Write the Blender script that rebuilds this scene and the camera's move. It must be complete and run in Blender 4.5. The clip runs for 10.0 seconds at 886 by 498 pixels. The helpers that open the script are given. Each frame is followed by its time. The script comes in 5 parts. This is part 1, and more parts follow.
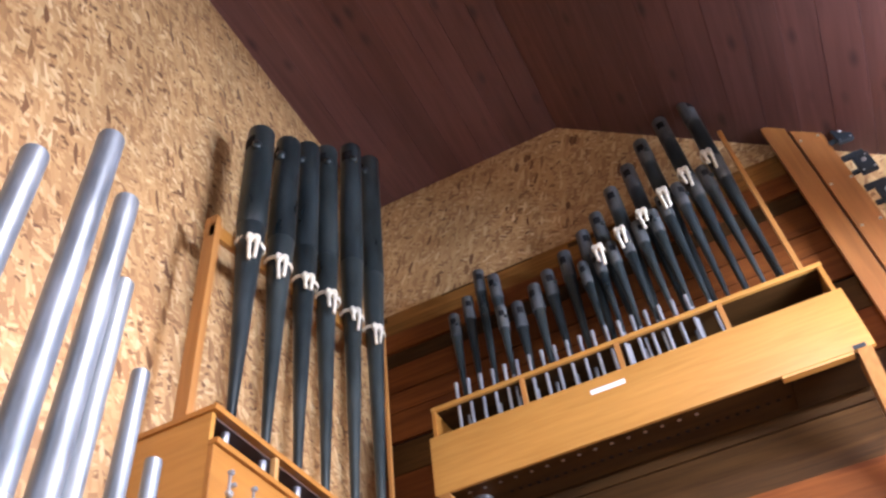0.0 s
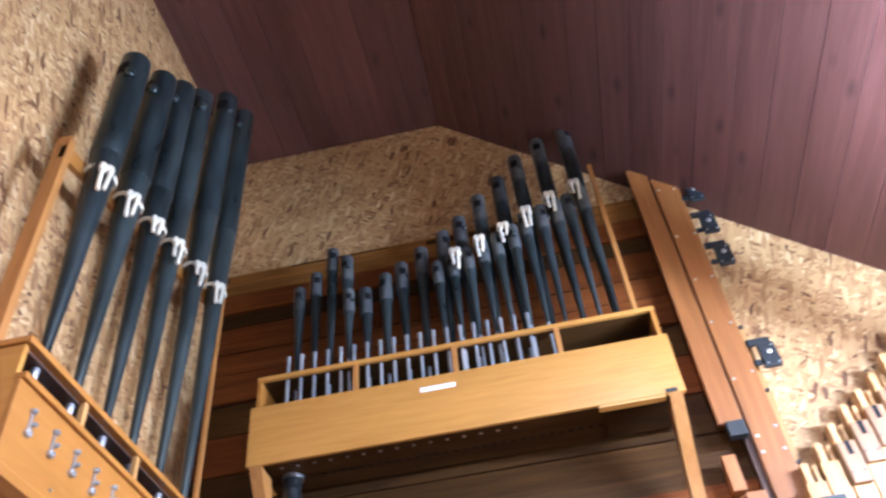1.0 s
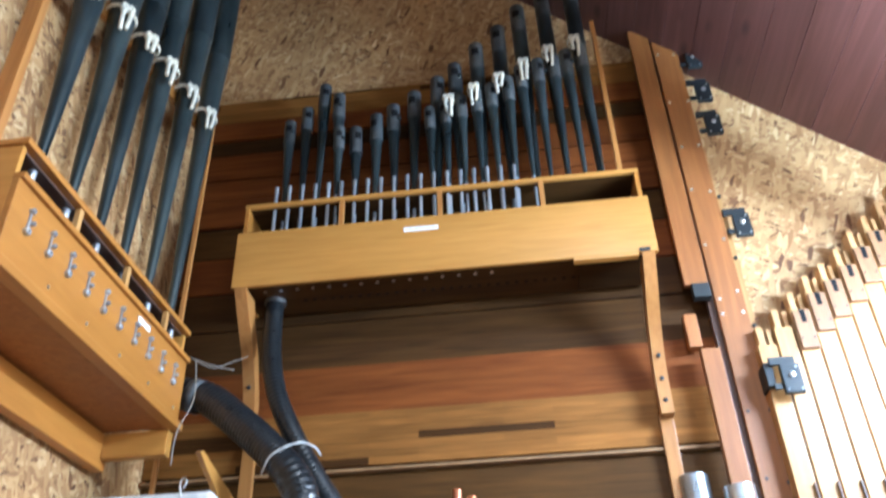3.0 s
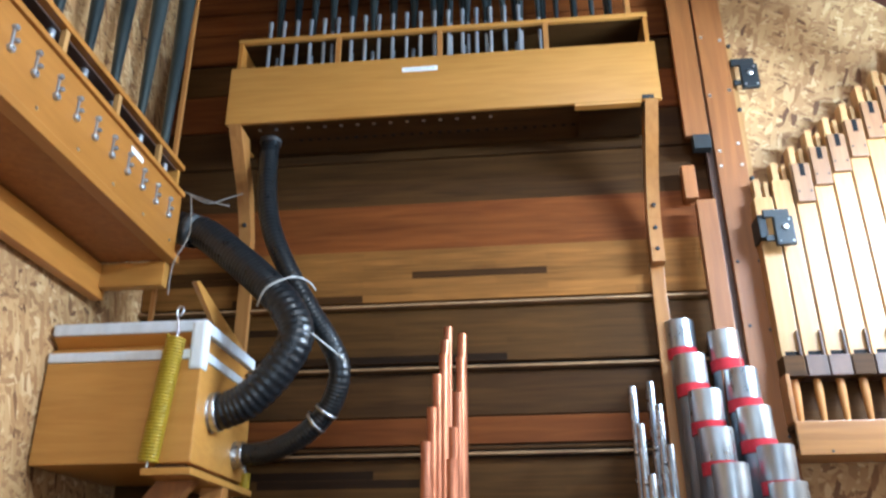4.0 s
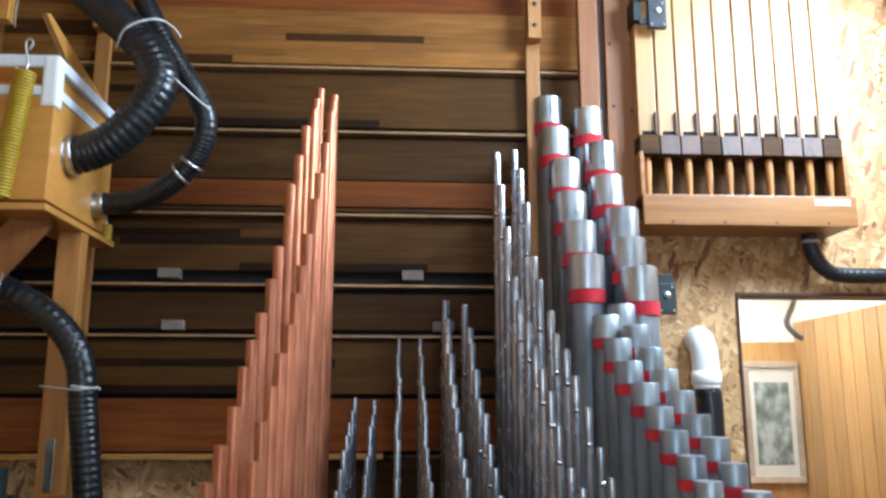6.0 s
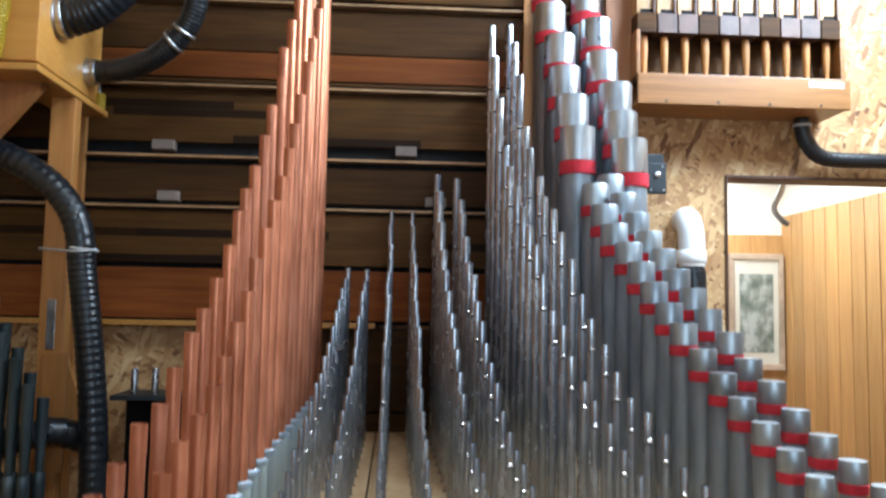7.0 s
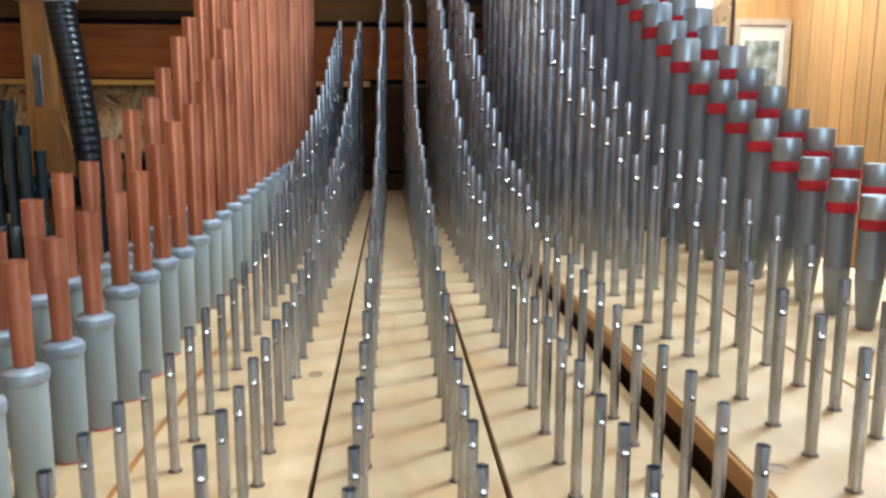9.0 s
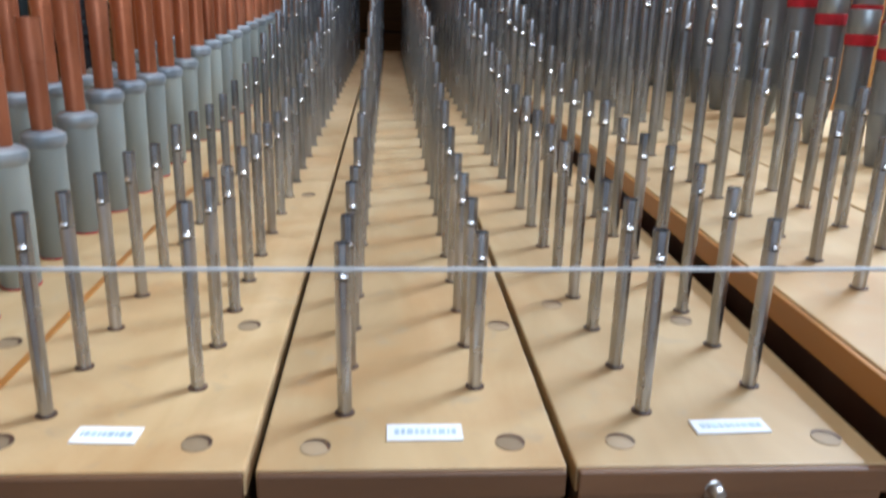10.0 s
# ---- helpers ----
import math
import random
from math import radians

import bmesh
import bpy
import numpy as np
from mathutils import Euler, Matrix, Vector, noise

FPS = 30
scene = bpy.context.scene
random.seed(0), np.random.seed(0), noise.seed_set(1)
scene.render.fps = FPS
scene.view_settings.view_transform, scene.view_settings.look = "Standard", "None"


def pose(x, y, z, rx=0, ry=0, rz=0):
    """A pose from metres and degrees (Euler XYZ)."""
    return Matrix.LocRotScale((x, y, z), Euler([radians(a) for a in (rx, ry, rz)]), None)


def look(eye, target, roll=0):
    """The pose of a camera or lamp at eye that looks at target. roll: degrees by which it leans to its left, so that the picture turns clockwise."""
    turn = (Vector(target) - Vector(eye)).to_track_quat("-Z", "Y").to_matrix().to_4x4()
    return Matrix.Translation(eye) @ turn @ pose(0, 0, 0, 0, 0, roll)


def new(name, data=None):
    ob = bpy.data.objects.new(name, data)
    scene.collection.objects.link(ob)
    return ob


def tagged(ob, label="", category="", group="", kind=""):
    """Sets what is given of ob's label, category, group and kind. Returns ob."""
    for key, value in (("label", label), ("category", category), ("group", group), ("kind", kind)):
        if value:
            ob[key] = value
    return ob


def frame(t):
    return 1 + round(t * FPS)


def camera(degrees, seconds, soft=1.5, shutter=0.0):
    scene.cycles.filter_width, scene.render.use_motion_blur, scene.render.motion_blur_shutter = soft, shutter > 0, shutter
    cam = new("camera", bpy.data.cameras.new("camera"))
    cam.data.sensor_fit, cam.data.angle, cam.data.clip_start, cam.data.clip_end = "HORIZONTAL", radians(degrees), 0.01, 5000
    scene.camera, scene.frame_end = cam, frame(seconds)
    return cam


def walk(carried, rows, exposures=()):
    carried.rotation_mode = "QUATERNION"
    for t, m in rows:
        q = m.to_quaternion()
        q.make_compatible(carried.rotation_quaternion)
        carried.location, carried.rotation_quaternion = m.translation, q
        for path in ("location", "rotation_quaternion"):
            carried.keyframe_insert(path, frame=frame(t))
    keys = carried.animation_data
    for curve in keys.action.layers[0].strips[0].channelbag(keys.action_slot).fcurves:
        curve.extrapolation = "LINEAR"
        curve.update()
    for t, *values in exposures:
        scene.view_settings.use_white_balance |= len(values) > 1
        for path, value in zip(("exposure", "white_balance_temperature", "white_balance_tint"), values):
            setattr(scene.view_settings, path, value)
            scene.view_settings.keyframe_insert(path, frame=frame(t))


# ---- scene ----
cam = camera(57.6, 10.0, soft=2.4, shutter=0.4)
PATH = [
    (0, (-0.023, 0.218, 1.004), (-0.509, 1.514, 2.447), -8.2),
    (0.5, (-0.06, 0.198, 1.018), (-0.43, 1.568, 2.427), -5.6),
    (1, (-0.052, 0.201, 1.022), (-0.207, 1.639, 2.403), -6.7),
    (1.5, (-0.026, 0.186, 1.012), (-0.027, 1.636, 2.389), -5.7),
    (2, (-0.018, 0.184, 0.993), (0.104, 1.659, 2.339), -5.8),
    (2.5, (-0.063, 0.173, 0.972), (-0.068, 1.718, 2.242), -4.9),
    (3, (-0.079, 0.176, 0.937), (-0.241, 1.838, 2.038), -2.1),
    (4.3, (-0.079, 0.272, 0.841), (-0.235, 2.121, 1.589), 0.4),
    (4.5, (-0.084, 0.29, 0.814), (-0.205, 2.152, 1.534), 0.6),
    (5, (-0.063, 0.276, 0.786), (-0.082, 2.183, 1.388), 0.4),
    (5.5, (-0.048, 0.272, 0.726), (0.01, 2.21, 1.216), -0.3),
    (6, (-0.033, 0.288, 0.635), (0.069, 2.248, 1.019), 0.1),
    (6.2, (-0.051, 0.268, 0.632), (0.084, 2.237, 0.958), 0.1),
    (7.3, (-0.003, 0.265, 0.444), (0.11, 2.259, 0.546), 1.2),
    (7.5, (0.004, 0.269, 0.43), (0.115, 2.265, 0.485), 1.1),
    (8, (0.003, 0.282, 0.388), (0.139, 2.276, 0.312), 1.2),
    (8.5, (-0.009, 0.285, 0.348), (0.134, 2.269, 0.14), 0.8),
    (9, (-0.014, 0.279, 0.322), (0.113, 2.247, -0.011), 0.3),
    (9.5, (-0.005, 0.291, 0.283), (0.128, 2.233, -0.177), 0.8),
    (10, (-0.015, 0.291, 0.241), (0.125, 2.19, -0.37), 1.7),
]
EXPOSURES = [(0.0, 0.40, 6000, 26), (1.0, 0.38, 5350, 20), (2.0, 0.37, 4950, 7), (3.0, 0.25, 5200, 6), (4.5, -0.24, 5350, 4), (6.0, -0.30, 5400, 4), (7.5, -0.07, 5350, 3), (8.5, 0.04, 5400, 4), (9.4, -0.30, 5550, 5), (10.0, -0.45, 5650, 9)]
walk(cam, [(t, look(e, g, r)) for t, e, g, r in PATH], EXPOSURES)

# ---------------------------------------------------------------- light
world = bpy.data.worlds.new("world")
scene.world = world
world.use_nodes = True
wn = world.node_tree.nodes
sky = wn.new("ShaderNodeTexSky")
sky.sky_type = "NISHITA"
sky.sun_disc = False
sky.sun_elevation = radians(35)
sky.sun_rotation = radians(120)
world.node_tree.links.new(sky.outputs[0], wn["Background"].inputs[0])
wn["Background"].inputs[1].default_value = 0.08


def area_lamp(name, eye, target, w, h, watts, colour):
    d = bpy.data.lights.new(name, "AREA")
    d.shape, d.size, d.size_y, d.energy, d.color = "RECTANGLE", w, h, watts, colour
    o = new(name, d)
    o.matrix_world = look(eye, target)
    return o


# light of an assumed, unseen window in the east wall, beside the offset chest
area_lamp("assumed_window_light", (2.30, 2.80, 2.45), (0.6, 2.95, 1.15), 1.10, 0.85, 105, (0.95, 0.98, 1.0))
# assumed, unseen tube lamp hanging over the aisle in front of the chests
area_lamp("assumed_aisle_lamp", (0.45, 0.95, 3.75), (0.15, 1.15, 0.0), 1.25, 0.16, 72, (1.0, 0.97, 0.92))
# cool fill for the front pipes, from an invented south-wall window behind the aisle
area_lamp("aisle_fill_light", (0.45, -0.985, 0.95), (0.0, 1.2, 0.0), 1.1, 1.0, 31, (0.86, 0.93, 1.0))
# ceiling tube of the next room
area_lamp("next_room_lamp", (1.95, 4.75, 1.48), (1.95, 4.75, 0.0), 0.25, 1.2, 40, (1.0, 0.96, 0.88))

# ---------------------------------------------------------------- materials


def mat(name, rough=0.5, metal=0.0):
    m = bpy.data.materials.new(name)
    m.use_nodes = True
    b = m.node_tree.nodes["Principled BSDF"]
    b.inputs["Roughness"].default_value = rough
    b.inputs["Metallic"].default_value = metal
    return m, m.node_tree.nodes, m.node_tree.links, b


def ramp(N, stops):
    r = N.new("ShaderNodeValToRGB")
    e = r.color_ramp.elements
    while len(e) < len(stops):
        e.new(0.5)
    for k, (p, c) in enumerate(stops):
        e[k].position, e[k].color = p, (*c, 1)
    return r


def coords(N, L, scale, rand=True, world_space=False):
    """Object or world coordinates, scaled, and shifted for each object."""
    m = N.new("ShaderNodeMapping")
    m.inputs["Scale"].default_value = scale
    if world_space:
        g = N.new("ShaderNodeNewGeometry")
        L.new(g.outputs["Position"], m.inputs["Vector"])
    else:
        t = N.new("ShaderNodeTexCoord")
        L.new(t.outputs["Object"], m.inputs["Vector"])
    if rand:
        o = N.new("ShaderNodeObjectInfo")
        mm = N.new("ShaderNodeMath")
        mm.operation = "MULTIPLY"
        mm.inputs[1].default_value = 37.0
        L.new(o.outputs["Random"], mm.inputs[0])
        c = N.new("ShaderNodeCombineXYZ")
        L.new(mm.outputs[0], c.inputs[0])
        L.new(mm.outputs[0], c.inputs[1])
        L.new(c.outputs[0], m.inputs["Location"])
    return m


def bump(N, L, b, height, strength, dist=0.002):
    n = N.new("ShaderNodeBump")
    n.inputs["Strength"].default_value = strength
    n.inputs["Distance"].default_value = dist
    L.new(height, n.inputs["Height"])
    L.new(n.outputs[0], b.inputs["Normal"])


def mixc(N, L, a, b_, fac, kind="MIX"):
    m = N.new("ShaderNodeMix")
    m.data_type, m.blend_type = "RGBA", kind
    for v, s in ((fac, m.inputs[0]), (a, m.inputs[6]), (b_, m.inputs[7])):
        if isinstance(v, (int, float)):
            s.default_value = v
        elif isinstance(v, tuple):
            s.default_value = (*v, 1)
        else:
            L.new(v, s)
    return m.outputs[2]


def wood(name, dark, light, scale, rough=0.45, grain=0.35, island=False, vary=0.25, world_space=False, knots=False):
    """Wood with long grain; scale is small along the grain."""
    m, N, L, b = mat(name, rough)
    c = coords(N, L, scale, world_space=world_space)
    n1 = N.new("ShaderNodeTexNoise")
    n1.inputs["Scale"].default_value, n1.inputs["Detail"].default_value, n1.inputs["Distortion"].default_value = 3.0, 7, 0.6
    n2 = N.new("ShaderNodeTexNoise")
    n2.inputs["Scale"].default_value, n2.inputs["Detail"].default_value = 0.5, 3
    L.new(c.outputs[0], n1.inputs["Vector"])
    L.new(c.outputs[0], n2.inputs["Vector"])
    r = ramp(N, [(0.32, dark), (0.68, light)])
    L.new(n1.outputs["Fac"], r.inputs[0])
    mid = tuple((p + q) / 2 for p, q in zip(dark, light))
    col = mixc(N, L, mid, r.outputs[0], min(1.0, grain * 2))
    r2 = ramp(N, [(0.3, (1 - vary,) * 3), (0.7, (1 + vary * 0.5,) * 3)])
    L.new(n2.outputs["Fac"], r2.inputs[0])
    col = mixc(N, L, col, r2.outputs[0], 1.0, "MULTIPLY")
    src = N.new("ShaderNodeNewGeometry").outputs["Random Per Island"] if island else N.new("ShaderNodeObjectInfo").outputs["Random"]
    r3 = ramp(N, [(0.0, (1 - vary, 1 - vary * 1.1, 1 - vary * 1.2)), (1.0, (1.12, 1.08, 1.05))])
    L.new(src, r3.inputs[0])
    col = mixc(N, L, col, r3.outputs[0], 1.0, "MULTIPLY")
    if knots:
        v = N.new("ShaderNodeTexVoronoi")
        v.inputs["Scale"].default_value = 2.6
        ck = coords(N, L, (2.2, 1.0, 2.2), world_space=True, rand=False)
        L.new(ck.outputs[0], v.inputs["Vector"])
        rk = ramp(N, [(0.05, (0.30, 0.26, 0.26)), (0.20, (1, 1, 1))])
        L.new(v.outputs["Distance"], rk.inputs[0])
        col = mixc(N, L, col, rk.outputs[0], 0.8, "MULTIPLY")
    L.new(col, b.inputs["Base Color"])
    rr = N.new("ShaderNodeMapRange")
    rr.inputs[3].default_value, rr.inputs[4].default_value = rough - 0.08, rough + 0.14
    L.new(n2.outputs["Fac"], rr.inputs[0])
    L.new(rr.outputs[0], b.inputs["Roughness"])
    bump(N, L, b, n1.outputs["Fac"], 0.18)
    return m


def strips(name, dark, light, scale, rough=0.55):
    """Wide boards glued from narrow sticks of uneven tone, long along x."""
    m, N, L, b = mat(name, rough)
    c = coords(N, L, (1, 1, 1), rand=True)
    sw = N.new("ShaderNodeSeparateXYZ")
    L.new(c.outputs[0], sw.inputs[0])
    cb = N.new("ShaderNodeCombineXYZ")
    L.new(sw.outputs[0], cb.inputs[0])
    L.new(sw.outputs[2], cb.inputs[1])
    br = N.new("ShaderNodeTexBrick")
    br.offset, br.offset_frequency = 0.37, 2
    br.inputs["Scale"].default_value = 1.0
    br.inputs["Brick Width"].default_value = scale
    br.inputs["Row Height"].default_value = 0.036
    br.inputs["Mortar Size"].default_value = 0.0008
    br.inputs["Color1"].default_value = (0, 0, 0, 1)
    br.inputs["Color2"].default_value = (1, 1, 1, 1)
    br.inputs["Mortar"].default_value = (0.2, 0.2, 0.2, 1)
    L.new(cb.outputs[0], br.inputs["Vector"])
    mid = tuple((p + q) / 2 for p, q in zip(dark, light))
    r = ramp(N, [(0.0, tuple(v * 0.30 for v in dark)), (0.09, tuple(v * 0.42 for v in dark)), (0.11, tuple(v * 0.86 for v in mid)), (1.0, tuple(v * 1.12 for v in mid))])
    L.new(br.outputs["Color"], r.inputs[0])
    g = coords(N, L, (1.2, 8, 22))
    n1 = N.new("ShaderNodeTexNoise")
    n1.inputs["Scale"].default_value, n1.inputs["Detail"].default_value, n1.inputs["Distortion"].default_value = 3.0, 7, 0.5
    L.new(g.outputs[0], n1.inputs["Vector"])
    r2 = ramp(N, [(0.25, (0.62, 0.58, 0.54)), (0.75, (1.15, 1.12, 1.1))])
    L.new(n1.outputs["Fac"], r2.inputs[0])
    col = mixc(N, L, r.outputs[0], r2.outputs[0], 1.0, "MULTIPLY")
    n3 = N.new("ShaderNodeTexNoise")
    n3.inputs["Scale"].default_value = 1.6
    L.new(c.outputs[0], n3.inputs["Vector"])
    r3 = ramp(N, [(0.3, (0.75, 0.74, 0.72)), (0.7, (1.1, 1.1, 1.1))])
    L.new(n3.outputs["Fac"], r3.inputs[0])
    col = mixc(N, L, col, r3.outputs[0], 1.0, "MULTIPLY")
    L.new(col, b.inputs["Base Color"])
    bump(N, L, b, n1.outputs["Fac"], 0.15)
    return m


def osb(name, axis):
    """Oriented strand board: flakes of straw, tan and brown, 3 to 10 cm long."""
    m, N, L, b = mat(name, 0.62)
    cols = []
    for k, (turn, seed) in enumerate(((0.35, 0.0), (-0.5, 5.3), (1.25, 9.1))):
        g = N.new("ShaderNodeNewGeometry")
        mp0 = N.new("ShaderNodeMapping")
        mp0.inputs["Rotation"].default_value = (turn, 0, 0) if axis == "x" else (0, turn, 0)
        mp0.inputs["Location"].default_value = (seed, seed, seed)
        L.new(g.outputs["Position"], mp0.inputs["Vector"])
        nz = N.new("ShaderNodeTexNoise")
        nz.inputs["Scale"].default_value, nz.inputs["Detail"].default_value = 9.0, 2
        L.new(mp0.outputs[0], nz.inputs["Vector"])
        ad = N.new("ShaderNodeVectorMath")
        ad.operation = "MULTIPLY_ADD"
        ad.inputs[1].default_value = (0.03,) * 3
        L.new(nz.outputs["Color"], ad.inputs[0])
        L.new(mp0.outputs[0], ad.inputs[2])
        mp = N.new("ShaderNodeMapping")
        mp.inputs["Scale"].default_value = (13, 13, 48) if k != 1 else (18, 18, 64)
        L.new(ad.outputs[0], mp.inputs["Vector"])
        v = N.new("ShaderNodeTexVoronoi")
        v.inputs["Scale"].default_value = 1.0
        L.new(mp.outputs[0], v.inputs["Vector"])
        sp = N.new("ShaderNodeSeparateColor")
        L.new(v.outputs["Color"], sp.inputs[0])
        r = ramp(N, [(0.0, (0.13, 0.052, 0.015)), (0.09, (0.31, 0.155, 0.055)), (0.45, (0.45, 0.255, 0.098)), (0.85, (0.54, 0.34, 0.145)), (1.0, (0.66, 0.46, 0.24))])
        L.new(sp.outputs[0], r.inputs[0])
        cols.append((r.outputs[0], sp.outputs[1], v.outputs["Distance"]))
    n = N.new("ShaderNodeTexNoise")
    n.inputs["Scale"].default_value, n.inputs["Detail"].default_value = 22.0, 2
    g = N.new("ShaderNodeNewGeometry")
    L.new(g.outputs["Position"], n.inputs["Vector"])
    st = ramp(N, [(0.47, (0, 0, 0)), (0.50, (1, 1, 1))])
    L.new(n.outputs["Fac"], st.inputs[0])
    st2 = ramp(N, [(0.62, (0, 0, 0)), (0.64, (1, 1, 1))])
    L.new(cols[2][1], st2.inputs[0])
    col = mixc(N, L, cols[0][0], cols[1][0], st.outputs[0])
    col = mixc(N, L, col, cols[2][0], st2.outputs[0])
    n2 = N.new("ShaderNodeTexNoise")
    n2.inputs["Scale"].default_value = 2.0
    L.new(g.outputs["Position"], n2.inputs["Vector"])
    rr = ramp(N, [(0.3, (0.82, 0.8, 0.78)), (0.7, (1.08, 1.08, 1.08))])
    L.new(n2.outputs["Fac"], rr.inputs[0])
    col = mixc(N, L, col, rr.outputs[0], 1.0, "MULTIPLY")
    L.new(col, b.inputs["Base Color"])
    bump(N, L, b, cols[0][2], 0.35, 0.003)
    return m


def metal(name, dark, light, rough, metallic, scale=30.0, spots=0.0):
    m, N, L, b = mat(name, rough, metallic)
    c = coords(N, L, (1, 1, 0.35))
    n = N.new("ShaderNodeTexNoise")
    n.inputs["Scale"].default_value, n.inputs["Detail"].default_value = scale, 6
    L.new(c.outputs[0], n.inputs["Vector"])
    r = ramp(N, [(0.3, dark), (0.7, light)])
    L.new(n.outputs["Fac"], r.inputs[0])
    o = N.new("ShaderNodeObjectInfo")
    r2 = ramp(N, [(0.0, (0.82, 0.83, 0.86)), (1.0, (1.1, 1.08, 1.04))])
    L.new(o.outputs["Random"], r2.inputs[0])
    L.new(mixc(N, L, r.outputs[0], r2.outputs[0], 1.0, "MULTIPLY"), b.inputs["Base Color"])
    mr = N.new("ShaderNodeMapRange")
    mr.inputs[3].default_value, mr.inputs[4].default_value = max(0.05, rough - 0.12), rough + 0.16
    L.new(n.outputs["Fac"], mr.inputs[0])
    L.new(mr.outputs[0], b.inputs["Roughness"])
    bump(N, L, b, n.outputs["Fac"], 0.08, 0.001)
    return m


def plain(name, colour, rough=0.5, metallic=0.0, scale=25.0, vary=0.18):
    return metal(name, tuple(v * (1 - vary) for v in colour), tuple(min(1, v * (1 + vary)) for v in colour), rough, metallic, scale)


M_OSB_Y = osb("osb_flakes", "y")
M_OSB_X = osb("osb_flakes_side", "x")
M_CEIL = wood("ceiling_boards", (0.072, 0.025, 0.018), (0.140, 0.058, 0.046), (9, 0.5, 9), 0.5, 0.3, island=True, vary=0.2, world_space=True, knots=True)
M_OAK = wood("varnished_maple", (0.38, 0.170, 0.030), (0.53, 0.268, 0.058), (1.2, 6, 14), 0.32, 0.25, vary=0.12)
# darker copy of the maple, with the side chest's shade in its colour
M_OAKY = wood("darkened_maple_long", (0.30, 0.118, 0.018), (0.43, 0.188, 0.034), (10, 1.2, 10), 0.34, 0.25, vary=0.12)
M_OAKZ = wood("varnished_maple_upright", (0.29, 0.12, 0.027), (0.44, 0.205, 0.053), (12, 12, 1.0), 0.38, 0.3, vary=0.14)
M_RED = wood("red_cedar_upright", (0.19, 0.064, 0.012), (0.31, 0.120, 0.027), (12, 12, 0.8), 0.5, 0.3, vary=0.14)
M_OFFSET = wood("offset_chest_wood", (0.19, 0.078, 0.017), (0.33, 0.152, 0.040), (1.0, 6, 12), 0.35, 0.3, vary=0.15)
M_PINEZ = wood("pine_pipe", (0.36, 0.18, 0.052), (0.52, 0.305, 0.105), (14, 14, 0.8), 0.4, 0.25, vary=0.16)
M_PLATE = wood("stopper_plate_wood", (0.20, 0.095, 0.036), (0.32, 0.17, 0.072), (10, 10, 1.0), 0.45, 0.3, vary=0.2)
M_PANEL = wood("pine_panelling", (0.36, 0.19, 0.066), (0.53, 0.325, 0.128), (12, 12, 0.8), 0.4, 0.3, vary=0.12)
M_DARKW = wood("dark_block_wood", (0.055, 0.025, 0.014), (0.12, 0.06, 0.035), (6, 6, 6), 0.5, 0.3)
M_CHEST = wood("birch_chest_top", (0.49, 0.33, 0.15), (0.66, 0.49, 0.265), (5, 1.3, 5), 0.5, 0.45, vary=0.26)
M_FRONT = wood("dark_front_wood", (0.085, 0.040, 0.018), (0.17, 0.085, 0.036), (1, 6, 6), 0.5, 0.3)
M_STRING = plain("grey_nylon_string", (0.42, 0.44, 0.46), 0.5)
M_HOLE = wood("hole_disc_wood", (0.34, 0.245, 0.14), (0.45, 0.335, 0.20), (5, 1, 5), 0.6, 0.3)


def stain(m, colour, scale, low, high, amount):
    """Uneven darker patches in the old varnish."""
    N, L = m.node_tree.nodes, m.node_tree.links
    b = N["Principled BSDF"]
    old = b.inputs["Base Color"].links[0].from_socket
    g = N.new("ShaderNodeNewGeometry")
    n = N.new("ShaderNodeTexNoise")
    n.inputs["Scale"].default_value, n.inputs["Detail"].default_value, n.inputs["Distortion"].default_value = scale, 5, 0.8
    L.new(g.outputs["Position"], n.inputs["Vector"])
    r = ramp(N, [(low, (0, 0, 0)), (high, (amount,) * 3)])
    L.new(n.outputs["Fac"], r.inputs[0])
    L.new(mixc(N, L, old, colour, r.outputs[0]), b.inputs["Base Color"])


stain(M_CHEST, (0.40, 0.21, 0.07), 9.0, 0.48, 0.72, 0.6)
stain(M_CHEST, (0.33, 0.27, 0.18), 38.0, 0.60, 0.75, 0.45)
M_EDGE = wood("chest_edge", (0.26, 0.14, 0.055), (0.42, 0.25, 0.11), (6, 1, 6), 0.5, 0.3)
M_STRIP = {
    "orange": strips("shade_sticks_orange", (0.16, 0.066, 0.013), (0.34, 0.155, 0.034), 0.62),
    "red": wood("shade_red", (0.105, 0.027, 0.0055), (0.21, 0.065, 0.012), (0.8, 6, 12), 0.56, 0.35),
    "brown": strips("shade_sticks_brown", (0.048, 0.020, 0.004), (0.120, 0.056, 0.012), 0.8),
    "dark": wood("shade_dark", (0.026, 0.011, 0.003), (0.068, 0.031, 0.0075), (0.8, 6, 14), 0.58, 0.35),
}
for m_ in M_STRIP.values():
    m_.node_tree.nodes["Principled BSDF"].inputs["Specular IOR Level"].default_value = 0.12
M_TIN = metal("spotted_metal", (0.30, 0.30, 0.30), (0.52, 0.52, 0.52), 0.25, 0.92, 60)
M_TINB = metal("tin_body", (0.25, 0.268, 0.292), (0.47, 0.493, 0.525), 0.22, 0.9, 40)
M_ZINC = metal("zinc", (0.18, 0.205, 0.225), (0.33, 0.36, 0.385), 0.38, 0.65, 18)
M_CAP = metal("bright_canister", (0.38, 0.40, 0.41), (0.54, 0.56, 0.56), 0.30, 0.9, 30)
M_CAPZ = metal("grey_canister", (0.24, 0.265, 0.28), (0.38, 0.41, 0.42), 0.40, 0.8, 30)
